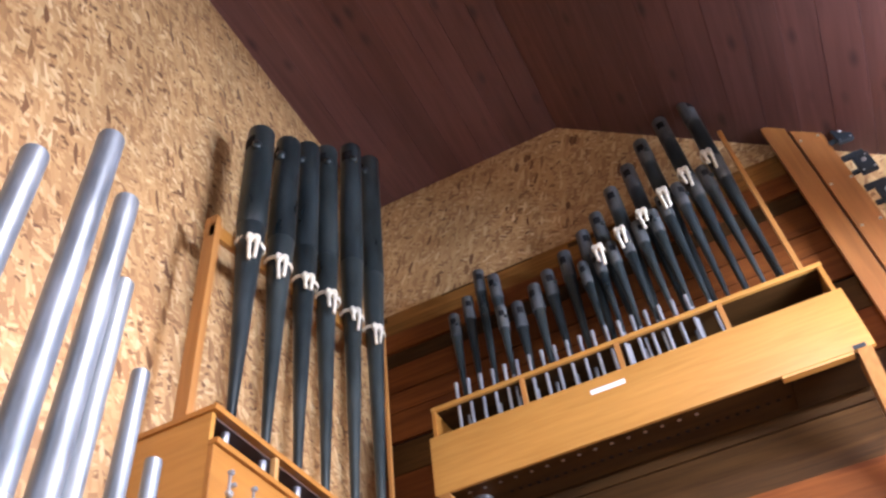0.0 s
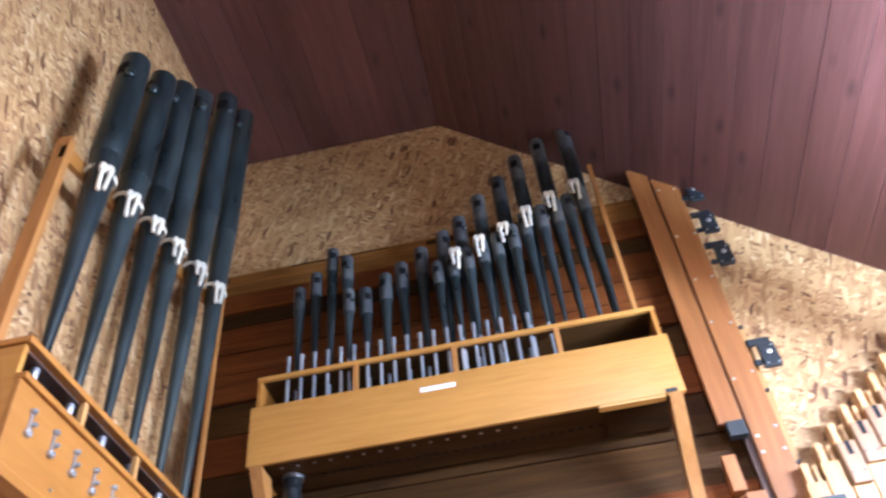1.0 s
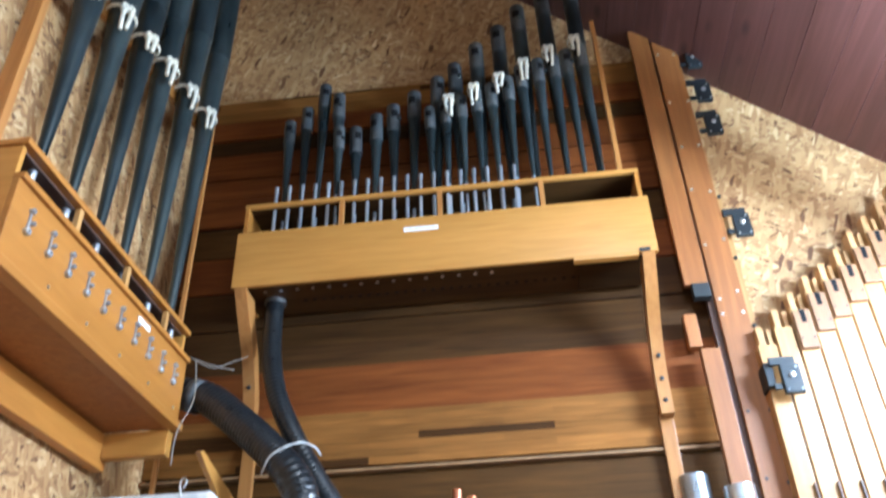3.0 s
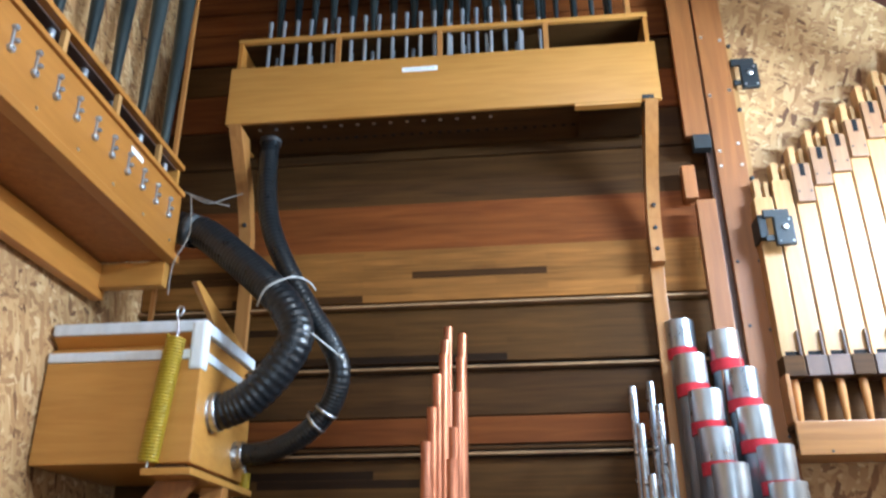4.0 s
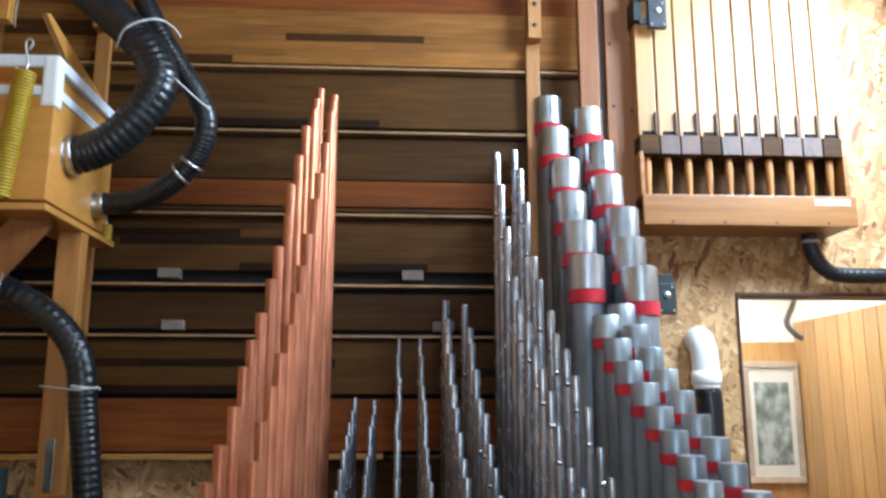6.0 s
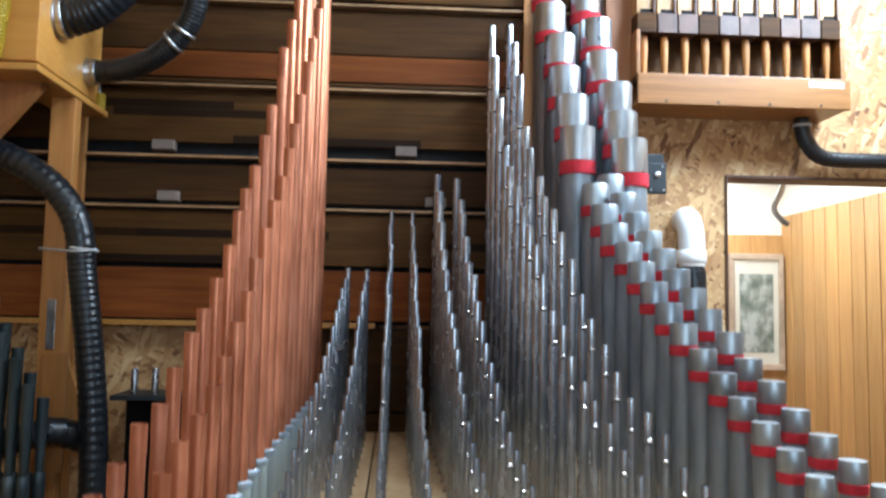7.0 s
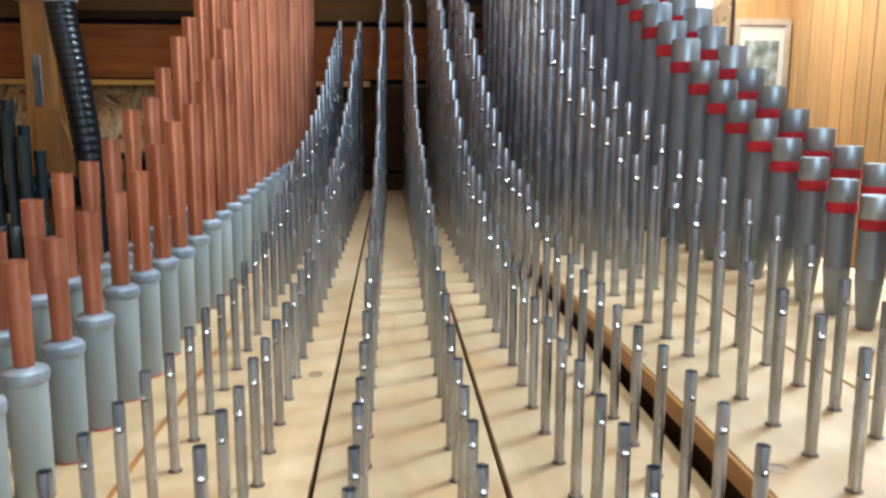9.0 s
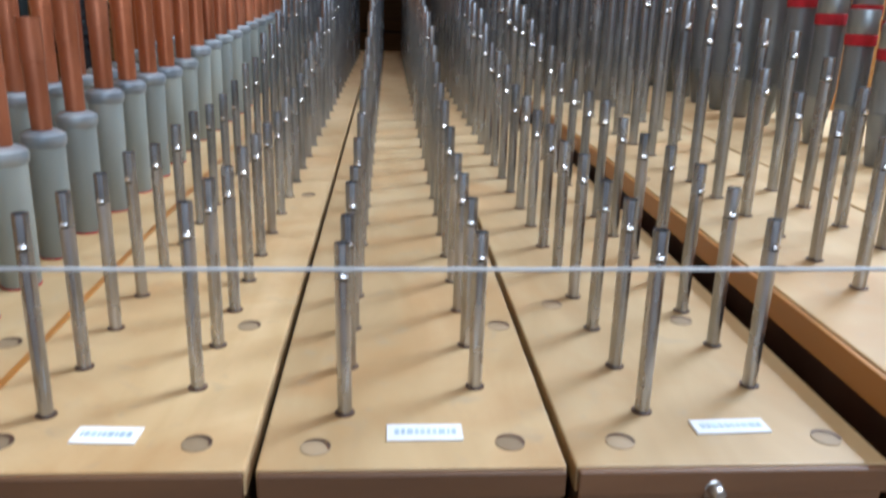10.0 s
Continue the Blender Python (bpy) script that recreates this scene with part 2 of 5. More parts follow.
M_COPPER = metal("brushed_copper", (0.34, 0.112, 0.050), (0.54, 0.205, 0.105), 0.36, 0.7, 25)
M_BOOT = metal("grey_zinc_boot", (0.235, 0.262, 0.245), (0.345, 0.375, 0.345), 0.5, 0.3, 14)
M_COLLAR = metal("boot_collar", (0.22, 0.26, 0.29), (0.36, 0.40, 0.43), 0.38, 0.5, 30)
M_BLACK = metal("blackened_zinc", (0.015, 0.022, 0.023), (0.064, 0.082, 0.083), 0.30, 0.5, 7)
M_DUSTY = metal("dusty_zinc", (0.045, 0.050, 0.050), (0.135, 0.140, 0.138), 0.5, 0.35, 22)
M_TIP = metal("zinc_tip", (0.34, 0.36, 0.38), (0.52, 0.545, 0.565), 0.35, 0.7, 25)
# white chosen to throw light back onto the pipe fronts
M_BOUNCE = plain("bounce_white", (0.62, 0.64, 0.66), 0.6, 0, 3, 0.05)
M_BLOCK = wood("grey_block_wood", (0.13, 0.105, 0.085), (0.22, 0.18, 0.15), (6, 6, 6), 0.6, 0.3)
M_FELT = plain("red_felt", (0.42, 0.016, 0.026), 0.95, 0, 120)
M_RUBBER = plain("black_hose", (0.010, 0.0115, 0.013), 0.30, 0, 50)
M_IRON = plain("black_iron", (0.020, 0.024, 0.026), 0.5, 0.3, 60)
M_STEEL = plain("screw_steel", (0.62, 0.62, 0.60), 0.3, 0.95, 60)
M_LIP = plain("polished_lip", (0.86, 0.87, 0.88), 0.2, 1.0, 60, 0.05)
M_TIE = plain("tie_plastic", (0.50, 0.50, 0.48), 0.5)
M_CORD = plain("cotton_cord", (0.68, 0.62, 0.48), 0.9, 0, 150)
M_WHITE = plain("white_tape", (0.80, 0.81, 0.80), 0.6, 0, 40, 0.06)
M_LEATHER = plain("white_leather", (0.72, 0.73, 0.72), 0.75, 0, 30, 0.1)
M_INK = plain("label_ink", (0.42, 0.52, 0.58), 0.7)
M_PVC = plain("white_pvc", (0.78, 0.77, 0.74), 0.35, 0, 12, 0.06)
M_SPRING = plain("yellow_spring", (0.42, 0.28, 0.012), 0.38, 0.2, 60)
# near-black paint for the shade inside slots, mouths, holes and board gaps
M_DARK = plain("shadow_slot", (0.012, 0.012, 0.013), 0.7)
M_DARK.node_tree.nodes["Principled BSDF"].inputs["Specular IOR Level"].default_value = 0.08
M_PLASTER = plain("white_plaster", (0.78, 0.76, 0.70), 0.8, 0, 6, 0.05)
M_FLOOR = wood("floor_boards", (0.13, 0.07, 0.03), (0.22, 0.13, 0.06), (8, 0.6, 8), 0.5, 0.3)
M_TWINE = plain("grey_twine", (0.27, 0.24, 0.20), 0.9, 0, 150)
M_MOUNT = plain("picture_mount", (0.62, 0.60, 0.53), 0.7, 0, 8, 0.05)


def picture_print():
    m, N, L, b = mat("landscape_print", 0.35)
    c = coords(N, L, (7, 1, 5), rand=False)
    n = N.new("ShaderNodeTexNoise")
    n.inputs["Scale"].default_value, n.inputs["Detail"].default_value = 1.6, 5
    L.new(c.outputs[0], n.inputs["Vector"])
    r = ramp(N, [(0.36, (0.11, 0.14, 0.12)), (0.48, (0.22, 0.25, 0.22)), (0.6, (0.42, 0.45, 0.43))])
    L.new(n.outputs["Fac"], r.inputs[0])
    L.new(r.outputs[0], b.inputs["Base Color"])
    return m


M_PRINT = picture_print()

# ---------------------------------------------------------------- mesh helpers


def mesh_ob(name, verts, faces, material, smooth=False, parent=None, label=""):
    me = bpy.data.meshes.new(name)
    me.from_pydata(verts, [], faces)
    me.materials.append(material)
    if smooth:
        me.shade_smooth()
    o = new(name, me)
    if parent is not None:
        o.parent = parent
    if label:
        o["label"] = label
    return o


def part(name, bm, material, parent, label="", smooth=False):
    me = bpy.data.meshes.new(name)
    bm.to_mesh(me)
    bm.free()
    me.materials.append(material)
    if smooth:
        me.shade_smooth()
    o = new(name, me)
    o.parent = parent
    if label:
        o["label"] = label
    return o


def thing(name, at, label, category, group="", kind=""):
    o = new(name)
    o.location = at
    return tagged(o, label, category, group, kind)


def add_box(bm, x0, x1, y0, y1, z0, z1, bevel=0.0):
    r = bmesh.ops.create_cube(bm, size=1)
    vs = r["verts"]
    for v in vs:
        v.co = Vector(((x0 + x1) / 2 + v.co.x * (x1 - x0), (y0 + y1) / 2 + v.co.y * (y1 - y0), (z0 + z1) / 2 + v.co.z * (z1 - z0)))
    if bevel:
        es = {e for v in vs for e in v.link_edges}
        bmesh.ops.bevel(bm, geom=list(es), offset=bevel, segments=2, affect="EDGES", profile=0.6)
    return vs


def box(name, x0, x1, y0, y1, z0, z1, material, parent=None, bevel=0.003, label=""):
    bm = bmesh.new()
    add_box(bm, x0, x1, y0, y1, z0, z1, bevel)
    return part(name, bm, material, parent, label)


def lathe_data(profile, seg, at=(0, 0, 0), dent=0.0):
    """Rings of (radius, z) joined; radius 0 closes to a point."""
    verts, faces = [], []
    for r, z in profile:
        for k in range(seg):
            a = 2 * math.pi * k / seg
            verts.append((at[0] + r * math.cos(a), at[1] + r * math.sin(a), at[2] + z))
    for j in range(len(profile) - 1):
        for k in range(seg):
            a, b = j * seg + k, j * seg + (k + 1) % seg
            faces.append((a, b, b + seg, a + seg))
    faces.append(tuple(range(seg - 1, -1, -1)))
    n = (len(profile) - 1) * seg
    faces.append(tuple(range(n, n + seg)))
    return verts, faces


def lathe(name, profile, seg, material, parent=None, at=(0, 0, 0), label=""):
    v, f = lathe_data(profile, seg, at)
    o = mesh_ob(name, v, f, material, False, parent, label)
    o.data.polygons.foreach_set("use_smooth", [len(p.vertices) == 4 for p in o.data.polygons])
    o.data.set_sharp_from_angle(angle=radians(40))
    return o


def spline(points, n):
    """A smooth line through points."""
    ps = [Vector(p) for p in points]
    out = []
    for i in range(len(ps) - 1):
        p0, p1, p2, p3 = ps[max(i - 1, 0)], ps[i], ps[i + 1], ps[min(i + 2, len(ps) - 1)]
        for k in range(n):
            t = k / n
            out.append(0.5 * ((2 * p1) + (p2 - p0) * t + (2 * p0 - 5 * p1 + 4 * p2 - p3) * t * t + (3 * p1 - p0 - 3 * p2 + p3) * t ** 3))
    out.append(ps[-1])
    return out


def sweep(name, line, radius, seg, material, parent=None, label="", ribs=0.0):
    """A tube along a line; ribs > 0 makes every other ring narrower."""
    verts, faces = [], []
    side = None
    for i, p in enumerate(line):
        d = (line[min(i + 1, len(line) - 1)] - line[max(i - 1, 0)]).normalized()
        if side is None:
            side = d.orthogonal().normalized()
        side = (side - d * side.dot(d)).normalized()
        up = d.cross(side)
        r = radius(i / (len(line) - 1)) if callable(radius) else radius
        if ribs and i % 4 in (2, 3):
            r -= ribs
        for k in range(seg):
            a = 2 * math.pi * k / seg
            verts.append(tuple(p + side * (r * math.cos(a)) + up * (r * math.sin(a))))
    for j in range(len(line) - 1):
        for k in range(seg):
            a, b = j * seg + k, j * seg + (k + 1) % seg
            faces.append((a, b, b + seg, a + seg))
    faces.append(tuple(range(seg - 1, -1, -1)))
    n = (len(line) - 1) * seg
    faces.append(tuple(range(n, n + seg)))
    return mesh_ob(name, verts, faces, material, True, parent, label)


def even_line(points, step):
    """Points at even steps along a smooth line."""
    raw = spline(points, 40)
    out, acc = [raw[0]], 0.0
    for a, b in zip(raw, raw[1:]):
        acc += (b - a).length
        if acc >= step:
            out.append(b)
            acc = 0.0
    return out


def prism(name, outline, y0, y1, material, parent=None, label="", axis="y"):
    """An outline of (a, z) pairs made thick along y (or x)."""
    n = len(outline)
    if axis == "y":
        v = [(a, y0, z) for a, z in outline] + [(a, y1, z) for a, z in outline]
    else:
        v = [(y0, a, z) for a, z in outline] + [(y1, a, z) for a, z in outline]
    f = [tuple(range(n)), tuple(range(2 * n - 1, n - 1, -1))] + [(k, k + n, (k + 1) % n + n, (k + 1) % n) for k in range(n)]
    o = mesh_ob(name, v, f, material, False, parent, label)
    bm = bmesh.new()
    bm.from_mesh(o.data)
    bmesh.ops.recalc_face_normals(bm, faces=bm.faces)
    bm.to_mesh(o.data)
    bm.free()
    return o


def table(rows, y):
    return float(np.interp(y, [a for a, _ in rows], [b for _, b in rows]))


# ---------------------------------------------------------------- the room
FLOOR_Z, BACK, LEFT, RIGHT, FRONT = -0.95, 3.75, -1.86, 2.36, -1.0
RIDGE_X, RIDGE_Z, SLOPE = -0.365, 5.617, 0.888
DOOR_X0, DOOR_X1, DOOR_Z = 1.432, 2.26, 1.13


def roof_z(x):
    return RIDGE_Z - max(0.0, x - RIDGE_X) * SLOPE


floor = box("floor", LEFT - 0.2, RIGHT + 0.2, FRONT - 0.2, 7.2, FLOOR_Z - 0.1, FLOOR_Z, M_FLOOR, bevel=0)
tagged(floor, "dark worn wooden floor under the organ", "floor", kind="structure")

# north wall: strand board with a doorway
wall_n = new("wall_north")
tagged(wall_n, "strand board gable wall with a doorway behind the organ", "wall", kind="structure")
prism("strand_board", [(LEFT, FLOOR_Z), (DOOR_X0, FLOOR_Z), (DOOR_X0, roof_z(DOOR_X0)), (RIDGE_X, RIDGE_Z), (LEFT, RIDGE_Z)], BACK - 0.02, BACK + 0.1, M_OSB_Y, wall_n)
prism("strand_board", [(DOOR_X0, DOOR_Z), (DOOR_X1, DOOR_Z), (DOOR_X1, roof_z(DOOR_X1)), (DOOR_X0, roof_z(DOOR_X0))], BACK - 0.02, BACK + 0.1, M_OSB_Y, wall_n)
prism("strand_board", [(DOOR_X1, FLOOR_Z), (RIGHT, FLOOR_Z), (RIGHT, roof_z(RIGHT)), (DOOR_X1, roof_z(DOOR_X1))], BACK - 0.02, BACK + 0.1, M_OSB_Y, wall_n)
door_trim = new("doorway_trim")
tagged(door_trim, "thin dark wooden lining of the open doorway", "door frame", kind="structure")
box("head", DOOR_X0, DOOR_X1, BACK - 0.035, BACK + 0.115, DOOR_Z - 0.014, DOOR_Z, M_DARKW, door_trim)
box("jamb", DOOR_X0, DOOR_X0 + 0.009, BACK - 0.033, BACK + 0.115, FLOOR_Z, DOOR_Z - 0.016, M_DARKW, door_trim)

wall_w = box("wall_west", LEFT - 0.12, LEFT, FRONT, BACK + 0.1, FLOOR_Z, RIDGE_Z, M_OSB_X, bevel=0)
tagged(wall_w, "tall strand board side wall of the organ chamber", "wall", kind="structure")
# unseen south wall, kept white as a reflector for the pipes
wall_s = new("wall_south")
tagged(wall_s, "unseen white wall added behind the aisle to bounce light", "wall", kind="structure")
# invented window opening, made for the fill lamp
SWX0, SWX1, SWZ0, SWZ1 = -0.15, 1.05, 0.40, 1.50
prism("painted_board", [(LEFT, FLOOR_Z), (SWX0, FLOOR_Z), (SWX0, roof_z(SWX0)), (RIDGE_X, RIDGE_Z), (LEFT, RIDGE_Z)], FRONT - 0.1, FRONT, M_BOUNCE, wall_s)
prism("painted_board", [(SWX1, FLOOR_Z), (RIGHT, FLOOR_Z), (RIGHT, roof_z(RIGHT)), (SWX1, roof_z(SWX1))], FRONT - 0.1, FRONT, M_BOUNCE, wall_s)
prism("painted_board", [(SWX0, SWZ1), (SWX1, SWZ1), (SWX1, roof_z(SWX1)), (SWX0, roof_z(SWX0))], FRONT - 0.1, FRONT, M_BOUNCE, wall_s)
prism("painted_board", [(SWX0, FLOOR_Z), (SWX1, FLOOR_Z), (SWX1, SWZ0), (SWX0, SWZ0)], FRONT - 0.1, FRONT, M_BOUNCE, wall_s)
wall_e = new("wall_east")
tagged(wall_e, "strand board side wall with an assumed, unseen window opening", "wall", kind="structure")
# the opening is assumed and out of view; it only houses the lamp
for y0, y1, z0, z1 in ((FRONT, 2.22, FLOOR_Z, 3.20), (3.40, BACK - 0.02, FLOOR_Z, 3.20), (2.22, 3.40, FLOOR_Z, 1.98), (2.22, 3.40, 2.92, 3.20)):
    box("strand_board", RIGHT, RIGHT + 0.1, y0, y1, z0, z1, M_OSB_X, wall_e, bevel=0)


def ceiling_mesh():
    """Narrow boards with open V joints, running along y."""
    bm = bmesh.new()
    rnd = random.Random(3)
    w = 0.19
    x = LEFT
    length = math.hypot(1, SLOPE)
    spans = []
    while x < RIDGE_X - 0.01:
        spans.append((x, RIDGE_Z, min(x + w, RIDGE_X), RIDGE_Z))
        x += w
    x = RIDGE_X
    while x < RIGHT + 0.1:
        spans.append((x, roof_z(x), x + w / length, roof_z(x + w / length)))
        x += w / length
    for xa, za, xb, zb in spans:
        d = Vector((xb - xa, 0, zb - za)).normalized()
        up = Vector((-d.z, 0, d.x))
        lift = rnd.uniform(0, 0.0015)
        sec = []
        for s, h in ((0.0005, 0.03), (0.0005, 0.004), (0.0025, lift), ((Vector((xb - xa, 0, zb - za))).length - 0.0025, lift), ((Vector((xb - xa, 0, zb - za))).length - 0.0005, 0.004), ((Vector((xb - xa, 0, zb - za))).length - 0.0005, 0.03)):
            sec.append(Vector((xa, 0, za)) + d * s + up * h)
        a = [bm.verts.new((p.x, FRONT, p.z)) for p in sec]
        b = [bm.verts.new((p.x, BACK + 0.1, p.z)) for p in sec]
        for k in range(5):
            bm.faces.new((a[k], a[k + 1], b[k + 1], b[k]))
    # plain backing above the boards
    t = 0.028
    for (xa, za), (xb, zb) in (((LEFT - 0.15, RIDGE_Z + t), (RIDGE_X, RIDGE_Z + t)), ((RIDGE_X, RIDGE_Z + t), (RIGHT + 0.2, roof_z(RIGHT + 0.2) + t))):
        vs = [bm.verts.new(c) for c in ((xa, FRONT - 0.1, za), (xb, FRONT - 0.1, zb), (xb, BACK + 0.12, zb), (xa, BACK + 0.12, za))]
        bm.faces.new(vs)
    return bm


ceiling = part("ceiling", ceiling_mesh(), M_CEIL, None)
tagged(ceiling, "red-brown knotty pine ceiling boards, flat then steeply sloping", "ceiling", kind="structure")

# next room seen through the doorway
room2 = new("wall_next_room")
tagged(room2, "knotty pine panelled walls of the next room", "wall", kind="structure")
box("plaster", 0.9, 3.0, 5.55, 5.65, FLOOR_Z, 1.9, M_PLASTER, room2, bevel=0)
box("plaster", 2.62, 2.72, BACK + 0.1, 5.55, FLOOR_Z, 1.9, M_PLASTER, room2, bevel=0)
box("plaster", 0.9, 1.0, BACK + 0.1, 5.55, FLOOR_Z, 1.9, M_PLASTER, room2, bevel=0)
ceil2 = box("ceiling_next_room", 0.9, 2.72, BACK + 0.1, 5.65, 1.56, 1.62, M_PLASTER, bevel=0)
tagged(ceil2, "white ceiling of the next room", "ceiling", kind="structure")
# ---------------------------------------------------------------- swell boards on the north wall
BOARDS = [
    (0.455, 0.665, "red"), (0.685, 0.905, "brown"), (0.95, 1.105, "dark"), (1.20, 1.425, "brown"), (1.46, 1.475, "dark"),
    (1.485, 1.60, "red"), (1.605, 1.795, "dark"), (1.842, 2.095, "brown"), (2.132, 2.385, "orange"), (2.39, 2.63, "red"),
    (2.635, 2.882, "dark"), (2.885, 3.10, "dark"), (3.11, 3.33, "red"), (3.335, 3.52, "brown"), (3.54, 3.72, "red"),
    (3.73, 3.86, "red"), (3.875, 4.05, "red"), (4.06, 4.16, "dark"), (4.17, 4.30, "red"), (4.31, 4.47, "orange"),
# board at 2.885 toned dark for the shade under the upper chest
]
boards = new("swell_boards")
tagged(boards, "wide horizontal wooden boards of mixed brown and red tones", "wall", kind="structure")
rnd = random.Random(11)
for z0, z1, tone in BOARDS:
    d = rnd.uniform(0.0, 0.018)
    bm = bmesh.new()
    add_box(bm, LEFT + 0.005, 0.955, 0, 0.026, 0, z1 - z0, 0.003)
    p = part("board", bm, M_STRIP[tone], boards)
    p.location = (0, BACK - 0.052 - d, z0)
    p.rotation_euler = (rnd.uniform(-0.02, 0.06), 0, 0)
# low boards toned dark to hold the shade behind the chests
for z0, z1 in ((FLOOR_Z + 0.01, -0.62), (-0.61, -0.27), (-0.26, 0.07), (0.08, 0.42)):
    box("board", -0.56, 0.955, BACK - 0.062, BACK - 0.036, z0, z1, M_STRIP["dark"], boards, 0.003)
# near-black sheet painting the shade between the low boards
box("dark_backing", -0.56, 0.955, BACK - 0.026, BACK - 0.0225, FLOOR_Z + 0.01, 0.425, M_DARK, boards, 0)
# pale strips stand in for light caught on the boards' top edges
for z in (0.922, 1.135, 1.44, 1.812, 2.108):
    box("edge_strip", LEFT + 0.01, 0.95, BACK - 0.095, BACK - 0.03, z - 0.006, z + 0.004, M_EDGE, boards, 0.001)
# near-black sheets painting the shade in the board gaps and below the shelf
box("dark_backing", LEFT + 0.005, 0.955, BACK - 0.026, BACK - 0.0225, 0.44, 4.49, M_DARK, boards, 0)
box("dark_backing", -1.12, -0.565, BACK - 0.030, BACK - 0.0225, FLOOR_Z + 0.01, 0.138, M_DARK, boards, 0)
for x, z in ((-1.02, 0.945), (-1.05, 1.162), (-0.03, 1.162), (0.1, 0.945)):
    box("spacer_block", x, x + 0.09, BACK - 0.088, BACK - 0.03, z, z + 0.04, M_BLOCK, boards, 0.002)
box("picture_rail", LEFT + 0.01, 0.95, BACK - 0.034, BACK - 0.0215, 4.485, 4.505, M_EDGE, boards, 0.002)
box("bottom_rail", LEFT + 0.01, -0.1, BACK - 0.10, BACK - 0.03, 0.425, 0.447, M_OAK, boards, 0.003)

# ---------------------------------------------------------------- main windchests
CHEST_Y0, CHEST_Y1 = 0.656, 3.66


def windchest(x0, x1, top, label, screws, tag):
    c = thing("windchest", ((x0 + x1) / 2, CHEST_Y0, top), label, "windchest", "windchests in a row")
    w = (x1 - x0) / 2
    length = CHEST_Y1 - CHEST_Y0
    tb_ = box("top_board", -w, w, 0.005, length, -0.016, 0, M_CHEST, c, 0.0015)
    box("front_edging", -w + 0.001, w - 0.001, 0.0, 0.0048, -0.016, -0.0006, M_FRONT, c, 0.0015)
    box("front_board", -w + 0.002, w - 0.002, 0.004, 0.026, -0.15, -0.0165, M_FRONT, c, 0.002)
    # sides toned dark to paint the shade in the gaps between chests
    box("side_board", -w + 0.010, -w + 0.022, 0.0265, length, -0.15, -0.0165, M_DARKW, c, 0.001)
    box("side_board", w - 0.022, w - 0.010, 0.0265, length, -0.15, -0.0165, M_DARKW, c, 0.001)
    box("bottom_board", -w + 0.002, w - 0.002, 0.004, length, -0.17, -0.1505, M_EDGE, c, 0.001)
    for x, y in screws:
        # flat wood-toned disc stands in for the floor of a screw hole
        v, f = lathe_data([(0.0084, 0.0), (0.0084, 0.0005), (0.0080, 0.0006), (0.0, 0.0006)], 20)
        mesh_ob("wood_plug", v, f, M_HOLE, True, tb_).location = (x - (x0 + x1) / 2, y - CHEST_Y0, 0.0)
        # dark crescent painted as the shadow along the hole's rim
        bm = bmesh.new()
        pts = [(0.0083 * math.cos(a), 0.0083 * math.sin(a)) for a in np.linspace(-0.35, 2.6, 12)]
        pts += [(0.0078 * math.cos(a) - 0.0012, 0.0078 * math.sin(a) - 0.0019) for a in np.linspace(2.4, -0.15, 12)]
        bm.faces.new([bm.verts.new((a, b, 0.0011)) for a, b in pts])
        part("plug_groove", bm, M_DARKW, tb_).location = (x - (x0 + x1) / 2, y - CHEST_Y0, 0)
    return c


def paper_label(x, y, z, w, h, rows, label, upright=False, turn=0.0, face=0):
    """A white strip with bars for writing that cannot be read."""
    t = thing("paper_label", (x, y, z), label, "label", "labels on the chests")
    box("paper", -w / 2, w / 2, -h / 2, h / 2, 0.0003, 0.0012, M_WHITE, t, 0)
    rl = random.Random(int(abs(x) * 997 + y * 31))
    xx = -w * 0.40
    while rows and xx < w * 0.38:
        s = rl.uniform(0.03, 0.09) * w
        box("ink_bar", xx, xx + s, -h * 0.14, h * 0.16, 0.0013, 0.0016, M_INK, t, 0)
        xx += s + w * 0.025
    if upright:
        t.rotation_euler = (radians(90), 0, radians(face))
    else:
        t.rotation_euler = (0, 0, radians(turn))
    return t


windchest(-0.0825, 0.0825, 0.0, "pale birch windchest drilled for two rows of metal pipes", [(-0.053, 0.682), (0.055, 0.685), (0.07, 0.85)], 0)
windchest(-0.2525, -0.0875, 0.0, "pale birch windchest beside the copper reeds", [(-0.118, 0.687), (-0.225, 0.69), (-0.116, 0.85), (-0.11, 1.25)], 0)
windchest(-0.44, -0.2545, 0.0, "pale birch windchest carrying copper reed pipes", [(-0.275, 0.82)], 0)
windchest(0.0875, 0.263, 0.0, "pale birch windchest with an iron bolt in its end", [(0.118, 0.685), (0.240, 0.687), (0.119, 0.893), (0.215, 0.86)], 0)
raised = windchest(0.277, 0.475, 0.036, "raised pale birch windchest carrying tall metal pipes", [(0.30, 0.88), (0.285, 1.2), (0.37, 1.25)], 0)
windchest(0.48, 0.86, 0.036, "raised pale birch windchest carrying stopped zinc pipes", [], 0)
box("side_edging", -0.1035, -0.0994, 0.004, CHEST_Y1 - CHEST_Y0, -0.0225, -0.0015, M_OAKY, raised, 0.0006)
js = box("joint_strip", -0.2562, -0.2508, 0.662, 3.655, -0.012, 0.0008, M_OAKY, None, 0.0006)
tagged(js, "orange-brown wooden strip in the joint between chests", "strip")
gap = box("chest_frame", -0.5, 0.9, 0.72, 3.6, -0.26, -0.172, M_DARKW, None, 0.004)
tagged(gap, "dark timber frame under the windchests", "frame")
